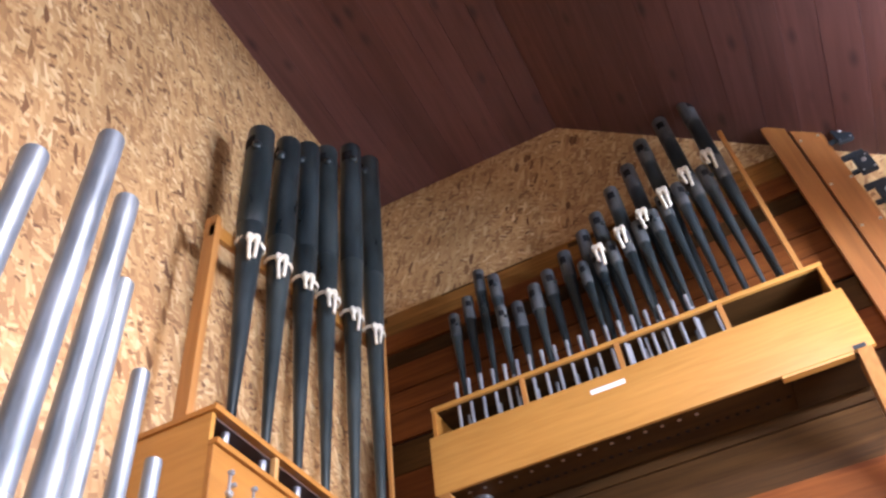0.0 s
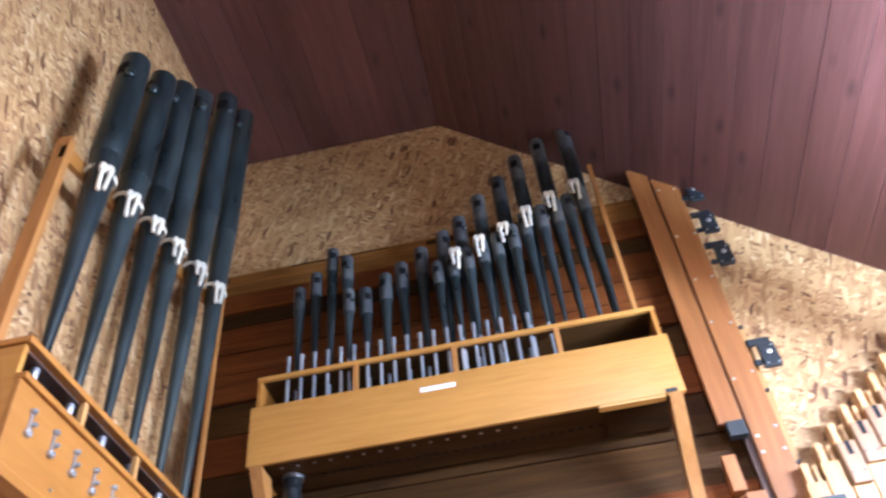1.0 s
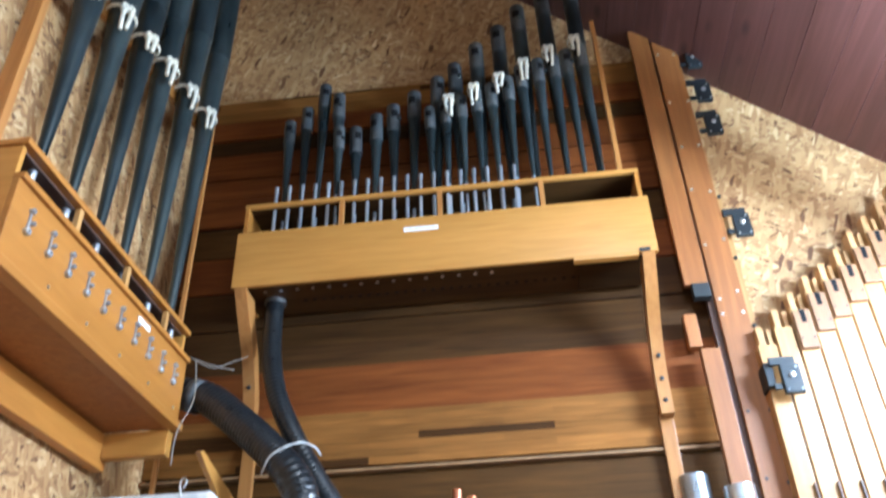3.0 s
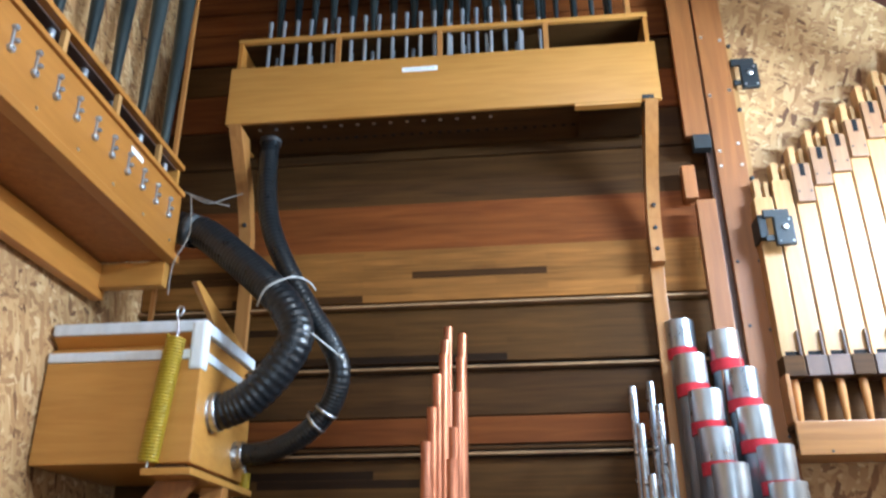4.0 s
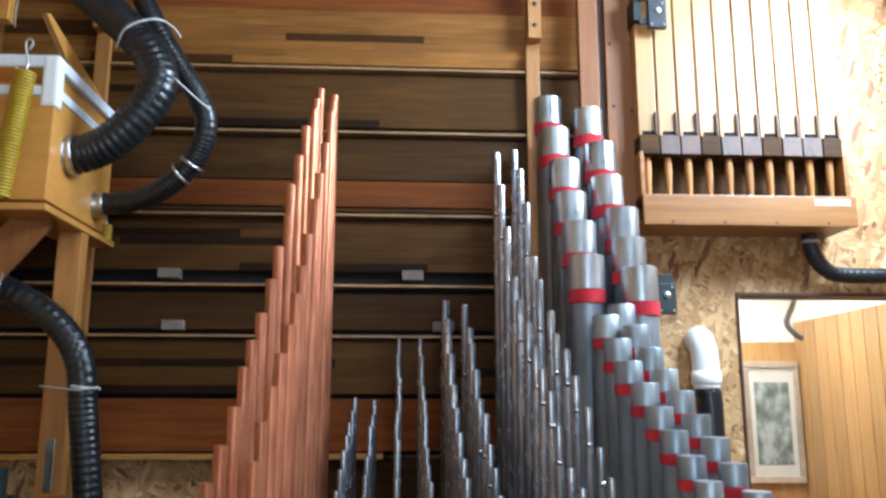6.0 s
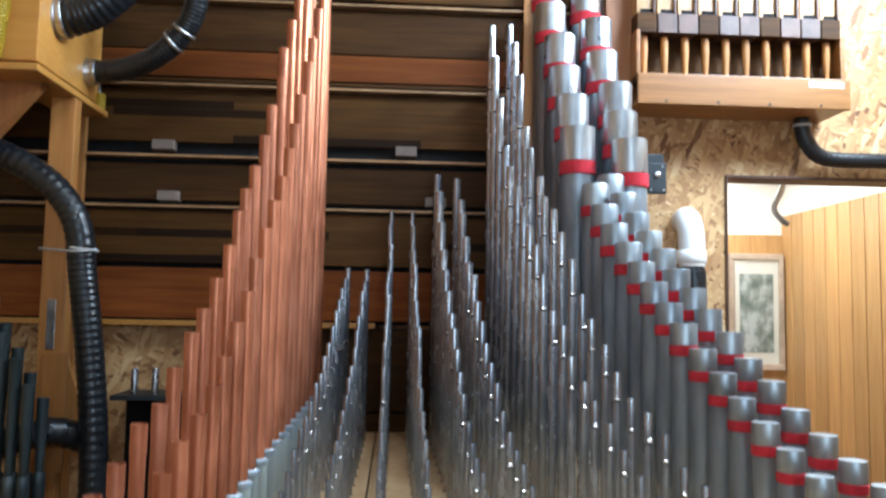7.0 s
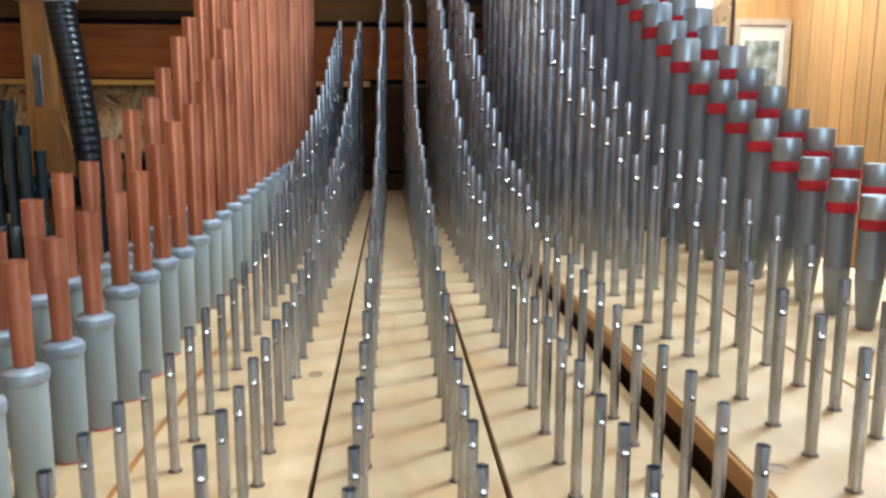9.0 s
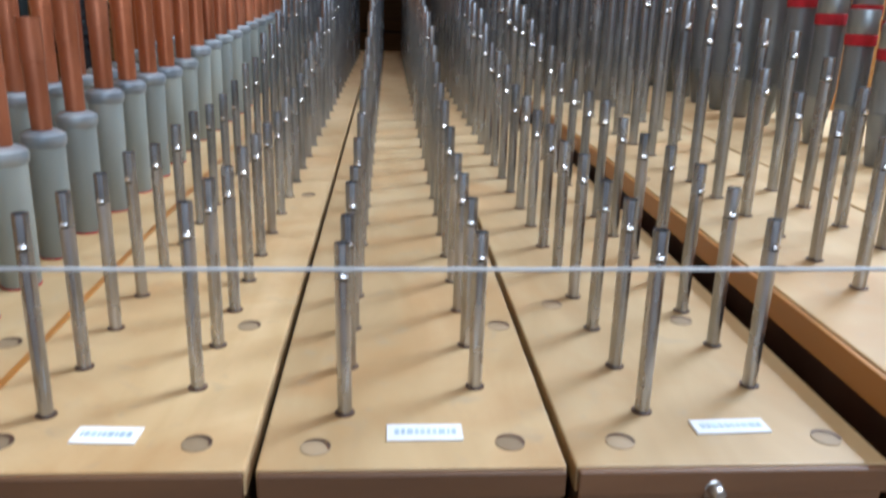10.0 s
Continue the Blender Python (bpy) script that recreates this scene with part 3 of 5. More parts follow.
for x0, x1 in ((-0.47, -0.39), (0.78, 0.86), (-0.04, 0.04)):
    for y0 in (0.75, 3.4):
        tagged(box("frame_leg", x0, x1, y0, y0 + 0.08, FLOOR_Z, -0.261, M_DARKW, None, 0.004), "square dark timber leg under the windchests", "leg", "legs of the chest frame")
paper_label(0.0075, 0.696, 0.0, 0.043, 0.017, 1, "white paper label with faint writing on the chest")
paper_label(-0.169, 0.696, 0.0, 0.036, 0.017, 1, "white paper label with faint writing on the chest", turn=-3)
paper_label(0.188, 0.70, 0.0, 0.045, 0.015, 1, "white paper label with faint writing on the chest", turn=2)
bolt = lathe("bolt", [(0.007, 0), (0.007, 0.003), (0.0045, 0.0045), (0.0045, 0.010), (0.003, 0.012)], 12, M_STEEL)
bolt.location, bolt.rotation_euler = (0.163, CHEST_Y0 + 0.004, -0.012), (radians(90), 0, 0)
tagged(bolt, "bright steel bolt in the end of the windchest", "bolt")


def row_places(y0, y1, first=0.062, growth=0.033):
    out, y = [], y0
    while y < y1:
        out.append(y)
        y += first + growth * (y - 0.72)
    return out


PR = random.Random(5)


def flue_pipe(x, y, base, top, r, foot, tint_body, label, group):
    """An open metal flue pipe: tapered foot, mouth with lips, slotted body."""
    p = thing("flue_pipe", (x, y, base), label, "organ pipe", group)
    h = top - base
    f = max(h * 0.45, h - foot * PR.uniform(0.9, 1.12))
    lathe("foot", [(r * 0.90, 0), (r * 0.91, 0.0015), (r * 0.98, f - r * 0.3), (r, f)], 12, tint_body if y > 1.1 else M_TIN, p)
    # flat dark ring stands in for the shaded toe hole round the foot
    lathe("toe_ring", [(r * 1.32, 0.0003), (r * 1.30, 0.0008), (r * 0.9, 0.0008)], 12, M_DARKW, p)
    g = f + r * 0.05
    q = r * (0.97 if y < 1.3 else 0.86)
    bd = lathe("body", [(q * 0.97, g), (q, g + r * 0.2), (q, h - 0.001), (q * 0.98, h), (q * 0.86, h), (q * 0.84, h - min(0.02, h * 0.1))], 12, tint_body, p)
    # mouth: painted-dark opening, upper lip a bright bead shaped for glints, facing the passage
    aim = -math.pi / 2 + PR.uniform(-0.25, 0.25)
    def patch(z0, z1, wide, out, out1=None):
        n = 4
        vs = []
        for z, ro in ((z0, out), (z1, out1 or out)):
            for k in range(n + 1):
                a = aim + (k / n - 0.5) * wide
                vs.append((r * ro * math.cos(a), r * ro * math.sin(a), z))
        return vs, [(k, k + 1, k + n + 2, k + n + 1) for k in range(n)]
    v, qf = patch(f - r * 0.02, f + r * 0.30, 0.95, 1.025)
    mesh_ob("mouth", v, qf, M_DARK, False, bd)
    v, qf = [], []
    for dz, ro in ((0.30, 1.20), (0.42, 1.34), (0.60, 1.36), (0.80, 1.24), (0.98, 1.01)):
        v += patch(f + r * dz, f + r * dz, 0.68, ro)[0][:5]
    for j in range(4):
        qf += [(5 * j + k, 5 * j + k + 1, 5 * j + k + 6, 5 * j + k + 5) for k in range(4)]
    mesh_ob("upper_lip", v, qf, M_LIP, True, bd)
    p.rotation_euler = (PR.uniform(-0.006, 0.006), PR.uniform(-0.006, 0.006), 0)
    return p


BODY_LENGTH = [(0.72, 0.019), (1.0, 0.023), (1.4, 0.036), (1.8, 0.058), (2.4, 0.095), (3.0, 0.17), (3.6, 0.30)]


def rank(x_rows, tops, radii, y_end, base, body, label, group, y_start=0.72):
    for i, x in enumerate(x_rows):
        for y in row_places(y_start + 0.033 * i, y_end):
            top = table(tops, y) * (1 + PR.uniform(-0.025, 0.025) * (y > 1.2)) + PR.uniform(-0.003, 0.003)
            r = table(radii, y)
            flue_pipe(x, y, base, top, r, table(BODY_LENGTH, y), body, label, group)


rank((-0.211, -0.132), [(0.72, 0.12), (1.0, 0.112), (1.3, 0.118), (1.5, 0.14), (1.85, 0.21), (2.2, 0.28), (2.56, 0.36), (2.94, 0.50), (3.56, 0.69)],
     [(0.72, 0.0047), (1.5, 0.0055), (3.5, 0.013)], 3.56, 0.0, M_TINB, "slender polished metal flue pipe on the windchest", "string pipes beside the copper reeds")
rank((-0.039, 0.042), [(0.72, 0.105), (0.95, 0.112), (1.17, 0.15), (1.5, 0.21), (2.0, 0.30), (2.2, 0.43), (2.9, 0.65), (3.2, 0.78), (3.56, 0.94)],
     [(0.72, 0.0047), (1.5, 0.0053), (3.5, 0.0105)], 3.56, 0.0, M_TINB, "thin polished metal flue pipe on the middle chest", "pipes of the middle chest")
rank((0.141, 0.223), [(0.72, 0.115), (0.98, 0.12), (1.3, 0.137), (1.5, 0.17), (2.0, 0.26), (2.2, 0.35), (2.6, 0.52), (3.0, 0.75), (3.56, 1.09)],
     [(0.72, 0.0049), (1.5, 0.0060), (3.5, 0.019)], 3.56, 0.0, M_TINB, "polished metal flue pipe on the windchest", "pipes of the third chest")
rank((0.341, 0.42), [(0.72, 0.145), (0.85, 0.15), (1.0, 0.168), (1.2, 0.22), (1.45, 0.27), (1.75, 0.35), (2.1, 0.51), (2.5, 0.79), (2.9, 1.05), (3.1, 1.30), (3.4, 1.68)],
     [(0.72, 0.0050), (1.5, 0.0074), (3.4, 0.0185)], 3.42, 0.036, M_TINB, "tall grey metal flue pipe on the raised chest", "tall pipes of the raised chest", 0.84)


def copper_pipe(x, y, boot_top, top, r, rb):
    p = thing("copper_reed_pipe", (x, y, 0), "copper resonator standing in a grey zinc boot", "organ pipe", "copper reed pipes")
    bt_ = lathe("boot", [(rb * 0.86, 0), (rb * 0.92, 0.002), (rb, boot_top - 0.012)], 16, M_BOOT, p)
    lathe("collar", [(rb * 1.0, boot_top - 0.0125), (rb * 1.09, boot_top - 0.011), (rb * 1.13, boot_top - 0.005), (rb * 1.10, boot_top - 0.0015), (rb * 0.98, boot_top), (r * 1.25, boot_top + 0.002)], 16, M_COLLAR, bt_)
    b = lathe("resonator", [(r * 0.86, boot_top + 0.0025), (r * 0.93, top - r * 3.6), (r * 0.99, top - r * 3.55), (r, top - 0.003), (r * 1.02, top), (r * 0.9, top), (r * 0.88, top - 0.02)], 14, M_COPPER, p)
    v = []
    n = 3
    a0 = math.pi / 2 + PR.uniform(-1.2, 0.9)
    for z in (top - r * 2.6, top - r * 0.3):
        for k in range(n + 1):
            a = a0 + (k / n - 0.5) * 0.22
            v.append((r * 1.03 * math.cos(a), r * 1.03 * math.sin(a), z))
    mesh_ob("tuning_slot", v, [(k, k + 1, k + n + 2, k + n + 1) for k in range(n)], M_DARK, False, b)
    mesh_ob("felt_ring", *lathe_data([(rb * 0.93, 0), (rb * 0.94, 0.0012), (rb * 0.9, 0.0015)], 14), M_FELT, True, bt_)
    p.rotation_euler = (PR.uniform(-0.008, 0.008), PR.uniform(-0.008, 0.008), 0)


COPPER_TOP = [(0.80, 0.19), (1.0, 0.205), (1.19, 0.241), (1.36, 0.277), (1.54, 0.335), (1.86, 0.49), (2.14, 0.70), (2.37, 0.86), (2.61, 1.08), (2.9, 1.39), (3.16, 1.70), (3.52, 1.95)]
for i, x in enumerate((-0.315, -0.388)):
    for y in row_places(0.86 + 0.04 * i, 3.54, 0.073, 0.024):
        rb = table([(0.8, 0.0165), (1.2, 0.0175), (2.2, 0.021), (3.5, 0.030)], y)
        bt = table([(0.8, 0.114), (1.08, 0.113), (1.13, 0.130), (1.5, 0.130), (1.6, 0.145), (2.3, 0.170), (3.5, 0.20)], y)
        copper_pipe(x, y, bt, table(COPPER_TOP, y) + PR.uniform(-0.008, 0.008), table([(0.8, 0.0088), (1.2, 0.0112), (2.2, 0.0155), (3.5, 0.0185)], y), rb)


def stopped_pipe(x, y, base, top, r, foot, label, group, cap_metal=M_CAP, tall=1.65):
    p = thing("stopped_pipe", (x, y, base), label, "organ pipe", group)
    h = top - base
    cap = max(0.026, tall * r)
    band = 0.78 * r
    lathe("foot", [(r * 0.5, 0), (r * 0.62, 0.004), (r * 0.97, foot)], 16, M_ZINC, p)
    sb_ = lathe("body", [(r * 0.95, foot + 0.0005), (r * 0.96, h - cap - band - 0.0005)], 18, M_ZINC, p)
    lathe("felt_band", [(r * 0.97, h - cap - band), (r * 1.06, h - cap - band + 0.001), (r * 1.07, h - cap - 0.001), (r * 0.98, h - cap - 0.0002)], 18, M_FELT, p)
    lathe("canister", [(r * 0.99, h - cap), (r * 1.02, h - cap + 0.001), (r * 1.02, h - 0.002), (r * 0.99, h), (r * 0.80, h - 0.0004)], 20, cap_metal, p)
    n, v = 5, []
    for z in (foot + r * 0.02, foot + r * 0.5):
        for k in range(n + 1):
            a = math.pi / 2 + (k / n - 0.5) * 1.35
            v.append((r * 0.985 * math.cos(a), r * 0.985 * math.sin(a), z))
    mesh_ob("mouth", v, [(k, k + 1, k + n + 2, k + n + 1) for k in range(n)], M_DARK, False, sb_)
    p.rotation_euler = (PR.uniform(-0.008, 0.008), PR.uniform(-0.008, 0.008), 0)


RED_TOP = [(0.9, 0.16), (1.336, 0.222), (1.48, 0.262), (1.65, 0.315), (1.89, 0.415), (2.19, 0.556), (2.62, 0.775), (2.915, 0.968)]
for i, x in enumerate((0.625, 0.706)):
    for y in row_places(1.0 + 0.045 * i, 2.93):
        stopped_pipe(x, y, 0.036, table(RED_TOP, y) + PR.uniform(-0.004, 0.004), table([(1.0, 0.0165), (1.4, 0.0195), (2.0, 0.029), (2.9, 0.045)], y), 0.07, "stopped zinc pipe with a red felt band", "stopped pipes with red felt", M_CAPZ)
for x, ys in ((0.612, (3.03, 3.155, 3.28, 3.405, 3.53, 3.655)), (0.785, (2.965, 3.09, 3.215, 3.345, 3.475, 3.61))):
    for k, y in enumerate(ys):
        top = table([(2.95, 1.09), (3.03, 1.15), (3.1, 1.24), (3.21, 1.36), (3.3, 1.47), (3.41, 1.62), (3.53, 1.79), (3.66, 1.985)], y)
        stopped_pipe(x, y, 0.036, top, 0.0605 + 0.0004 * k, 0.16, "large stopped zinc pipe with a red felt band", "large stopped pipes by the wall", M_CAP, 1.98)

string = sweep("string", spline([(-0.75, 0.655, 0.1115), (-0.1, 0.652, 0.114), (0.9, 0.652, 0.121)], 6), 0.0012, 6, M_STRING)
tagged(string, "pale grey string stretched across the front of the chests", "string")
for x in (-0.752, 0.902):
    s = box("string_post", x - 0.01, x + 0.01, 0.64, 0.67, FLOOR_Z, 0.13, M_OAKZ)
    tagged(s, "slim upright wooden post holding the string", "post", "posts of the string")

# ---------------------------------------------------------------- upper chest on the north wall
UX0, UX1, UY = -1.39, 0.59, 3.30
uc = thing("upper_windchest", (0, 0, 0), "varnished maple windchest with an open rack, on curved brackets", "windchest")
box("front_panel", UX0, UX1, UY, UY + 0.02, 2.895, 3.205, M_OAK, uc, 0.004)
box("end_panel", UX0 + 0.002, UX0 + 0.022, UY + 0.0205, BACK - 0.1, 2.92, 3.20, M_OAKY, uc)
box("end_panel", UX1 - 0.022, UX1 - 0.002, UY + 0.0205, BACK - 0.1, 2.92, 3.20, M_OAKY, uc)
# underside toned dark, holding the shade below the chest in its colour
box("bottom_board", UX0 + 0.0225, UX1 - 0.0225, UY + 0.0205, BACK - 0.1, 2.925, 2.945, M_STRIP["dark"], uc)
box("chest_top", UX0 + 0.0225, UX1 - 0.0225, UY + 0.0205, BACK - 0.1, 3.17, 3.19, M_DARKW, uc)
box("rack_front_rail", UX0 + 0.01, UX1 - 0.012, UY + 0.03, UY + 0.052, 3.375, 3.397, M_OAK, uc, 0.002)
# dark colour paints the shade on the rack board's underside
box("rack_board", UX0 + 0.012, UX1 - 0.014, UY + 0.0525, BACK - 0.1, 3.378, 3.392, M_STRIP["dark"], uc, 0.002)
for x in (UX0 + 0.012, UX1 - 0.034):
    box("rack_end", x, x + 0.02, UY + 0.032, BACK - 0.1, 3.2055, 3.3745, M_OAKY, uc, 0.002)
for x in (-0.885, -0.395, 0.105):
    box("rack_post", x - 0.012, x + 0.012, UY + 0.032, UY + 0.05, 3.2055, 3.3745, M_OAKZ, uc, 0.002)
box("bottom_plate", 0.21, 0.50, UY + 0.002, UY + 0.04, 2.882, 2.8945, M_OAK, uc, 0.001)
# block toned dark like the shaded underside
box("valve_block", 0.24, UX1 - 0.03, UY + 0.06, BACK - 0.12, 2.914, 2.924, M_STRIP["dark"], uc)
for k in range(15):
    lathe("screw", [(0.003, -0.004), (0.009, -0.002), (0.009, 0)], 8, M_STEEL, uc, (UX0 + 0.13 + k * 0.078, UY + 0.11, 2.9245))
for k in range(9):
    lathe("screw", [(0.005, 0), (0.005, 0.002), (0.003, 0.003)], 8, M_STEEL, uc, (UX0 + 0.07 + k * 0.23, UY + 0.045, 2.9215))
for k in range(30):
    lathe("drain_hole", [(0.010, 0), (0.010, 0.002)], 10, M_DARK, uc, (UX0 + 0.3 + k * 0.045, UY + 0.22, 2.9225))
lathe("hose_flange", [(0.052, 0), (0.052, 0.02), (0.047, 0.022)], 18, M_STEEL, uc, (-1.235, 3.50, 2.900))
box("stay", 0.488, 0.512, UY + 0.06, UY + 0.085, 3.3925, 4.50, M_OAKZ, uc, 0.003)
for x in (-1.345, 0.545):
    pts_o = spline([(UY + 0.0, 0, 2.894), (UY + 0.09, 0, 2.77), (UY + 0.20, 0, 2.62), (UY + 0.275, 0, 2.44), (UY + 0.285, 0, 2.24)], 5)
    outline = [(p.x, p.z) for p in pts_o] + [(UY + 0.34, 2.24), (UY + 0.34, 2.45), (UY + 0.27, 2.65), (UY + 0.17, 2.81), (UY + 0.14, 2.894)]
    prism("bracket", outline, x - 0.028, x + 0.028, M_OAKZ, uc, axis="x")
    for z, dy in ((2.30, 0.284), (2.40, 0.280), (2.50, 0.254)):
        s = lathe("bolt", [(0.010, -0.004), (0.010, 0.004), (0.006, 0.007)], 10, M_IRON, uc)
        s.location, s.rotation_euler = (x, UY + dy, z), (radians(90), 0, 0)
    box("upright", x - 0.032, x + 0.028, UY + 0.345, UY + 0.375, -0.9, 2.258, M_OAKZ, uc, 0.003)
box("end_clip", 0.505, 0.555, UY - 0.005, UY - 0.0005, 2.897, 2.917, M_IRON, uc, 0.001)
# dark sheet added to paint the shade inside the rack
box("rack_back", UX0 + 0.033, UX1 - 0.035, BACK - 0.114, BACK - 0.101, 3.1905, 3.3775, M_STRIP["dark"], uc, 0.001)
paper_label(-0.485, UY - 0.0003, 3.135, 0.165, 0.024, 1, "white strip label with faint writing on the upper chest", upright=True)


def reed(x, y, base, top, r, scroll, label, group, low=0.4, bend=0.60, tip=0.16):
    """A dark resonator: pale tip, long inverted cone, cylinder with a scroll cut near its top."""
    p = thing("dark_reed_pipe", (x, y, base), label, "organ pipe", group)
    h = top - base
    q = r * low
    lathe("tip", [(q * 0.6, -tip), (q * 0.7, 0.005 - tip), (q * 0.97, 0.05)], 10, M_TIP if tip > 0.1 else M_BLACK, p)
    knee = h * bend
    lathe("cone", [(q, 0.0505), (r * (0.55 + 0.4 * low), knee * 0.62), (r, knee)], 14, M_BLACK, p)
    lathe("tube", [(r * 1.0, knee + 0.0005), (r * 1.03, knee + 0.004), (r * 1.03, h - 0.002), (r, h), (r * 0.85, h), (r * 0.83, h - 0.03)], 16, M_BLACK, p)
    a0, n, v = -math.pi / 2 + PR.uniform(-0.7, 0.7), 4, []
    for z in (h - r * 2.6, h - r * 1.3):
        for k in range(n + 1):
            a = a0 + (k / n - 0.5) * 1.0
            v.append((r * 1.075 * math.cos(a), r * 1.075 * math.sin(a), z))
    mesh_ob("scroll_slot", v, [(k, k + 1, k + n + 2, k + n + 1) for k in range(n)], M_DARK, False, p)
    if r < 0.05:
        lathe("sleeve", [(r * 1.02, h - r * 5.2), (r * 1.05, h - r * 5.1), (r * 1.05, h - 0.003), (r * 1.02, h + 0.0005), (r * 0.9, h + 0.0005)], 14, M_DUSTY, p)
    if scroll:
        c = lathe_data([(r * 0.35, 0), (r * 0.38, r * 0.6), (r * 0.3, r * 0.62)], 8)
        s = mesh_ob("scroll", *c, M_BLACK, True, p)
        s.location = (r * 1.05 * math.cos(a0 + 0.7), r * 1.05 * math.sin(a0 + 0.7), h - r * 3.1)
    p.rotation_euler = (PR.uniform(-0.012, 0.012), PR.uniform(-0.014, 0.014), 0)
    return p


UG = "dark reed pipes of the upper chest"
back_row = [(-1.23, 4.06), (-1.14, 4.15), (-1.055, 4.31), (-0.95, 4.22), (-0.85, 3.96), (-0.745, 4.03), (-0.64, 4.09), (-0.54, 4.18), (-0.41, 4.28), (-0.285, 4.37), (-0.165, 4.51), (-0.03, 4.62), (0.105, 4.78), (0.26, 4.92), (0.42, 4.98)]
for k, (x, z) in enumerate(back_row):
    reed(x, 3.47, 3.40, z, 0.031 + 0.012 * k / 14, k % 3 == 0, "blackened zinc reed pipe with a scroll cut near its top", UG, 0.32, 0.82 if k < 8 else 0.62, 0.16 if x < 0.1 else 0.008)
for k in range(12):
    x = -0.93 if k == 0 else -0.43 + 0.085 * (k - 1)
    z = 3.90 if k == 0 else 3.98 + 0.030 * (k - 1) + (0.05 if k > 6 else 0)
    reed(x, 3.385, 3.40, z, 0.029 + 0.0005 * k, k % 2 == 0, "slim blackened zinc reed pipe in the front row", UG, 0.30, 0.84, 0.16 if x < 0.1 else 0.008)
for k in range(19):
    x = UX0 + 0.15 + 0.068 * k
    ft = lathe("foot_tube", [(0.008, 0), (0.009, 0.02), (0.009, 0.29), (0.011, 0.30), (0.011, 0.33)], 10, M_TIP, None, (0, 0, 0))
    ft.location = (x, 3.37, 3.191)
    tagged(ft, "short pale zinc foot tube standing in the rack", "tube", "foot tubes of the upper chest")


def cord_tie(x, y, z, r, label, face=0.0):
    t = thing("cord_tie", (x, y, z), label, "cord", "white cord ties")
    t.rotation_euler = (0, 0, face)
    ring = [Vector((r * math.cos(a), r * math.sin(a), 0.010 * math.sin(2 * a))) for a in np.linspace(0, 2 * math.pi, 18)]
    sweep("loop", ring, 0.0055, 6, M_CORD, t)
    sweep("loop", [p + Vector((0, 0, -0.013)) for p in ring], 0.0042, 6, M_CORD, t)
    for s in (-1, 1):
        q = PR.uniform(0.6, 1.2)
        sweep("tail", spline([(0, -r, 0), (s * 0.016, -r - 0.014, -0.04 * q), (s * 0.011, -r - 0.009, -0.125 * q)], 6), 0.0095, 6, M_CORD, t)
    bow = [Vector((0.022 * math.sin(a), -r - 0.006, 0.02 * math.sin(2 * a) - 0.01)) for a in np.linspace(0, 2 * math.pi, 20)]
    sweep("bow", bow, 0.011, 6, M_CORD, t)


for x, z in ((-0.33, 4.02), (-0.19, 4.08), (-0.05, 4.14), (0.09, 4.23), (0.235, 4.31), (0.385, 4.37)):
    cord_tie(x, 3.385, z, 0.033, "white cotton cord tied round dark reed pipes")

# ---------------------------------------------------------------- tall reeds and their chest on the west wall
lc = thing("side_windchest", (0, 0, 0), "varnished maple side windchest with an open rack and silver fittings", "windchest")
LX0, LX1, LY0, LY1 = LEFT + 0.02, -1.50, 1.90, 3.20
box("front_panel", LX1 - 0.022, LX1, LY0, LY1, 2.20, 2.47, M_OAKY, lc, 0.003)
box("cap_rail", LX1 - 0.024, LX1 + 0.014, LY0, LY1, 2.4705, 2.492, M_OAKY, lc, 0.003)
box("lower_bead", LX1 - 0.03, LX1 + 0.022, LY0 - 0.01, LY1 + 0.01, 2.165, 2.1995, M_OAKY, lc, 0.004)
box("end_panel", LX0, LX1 - 0.0225, LY0 + 0.002, LY0 + 0.022, 2.20, 2.60, M_OAK, lc, 0.003)
box("end_panel", LX0, LX1 - 0.0225, LY1 - 0.022, LY1 - 0.002, 2.20, 2.60, M_OAK, lc, 0.003)
box("bottom_board", LX0, LX1 - 0.031, LY0 + 0.0225, LY1 - 0.0225, 2.17, 2.195, M_RED, lc, 0.002)
box("chest_top", LX0, LX1 - 0.0225, LY0 + 0.0225, LY1 - 0.0225, 2.43, 2.45, M_DARKW, lc, 0.002)
box("rack_board", LX0, LX1 - 0.005, LY0 - 0.005, LY1 + 0.005, 2.603, 2.625, M_OAKY, lc, 0.002)
# dark back and lining added to paint the shade inside the side rack
box("rack_back", LX0, LX0 + 0.014, LY0 + 0.023, LY1 - 0.023, 2.4505, 2.6025, M_DARKW, lc, 0.001)
box("rack_lining", LX0 + 0.0145, LX1 - 0.034, LY0 + 0.023, LY1 - 0.023, 2.594, 2.6025, M_DARKW, lc, 0.001)
for y in (2.25, 2.62, 2.98):
    box("rack_post", LX1 - 0.032, LX1 - 0.012, y - 0.012, y + 0.012, 2.4925, 2.6025, M_PINEZ, lc, 0.002)
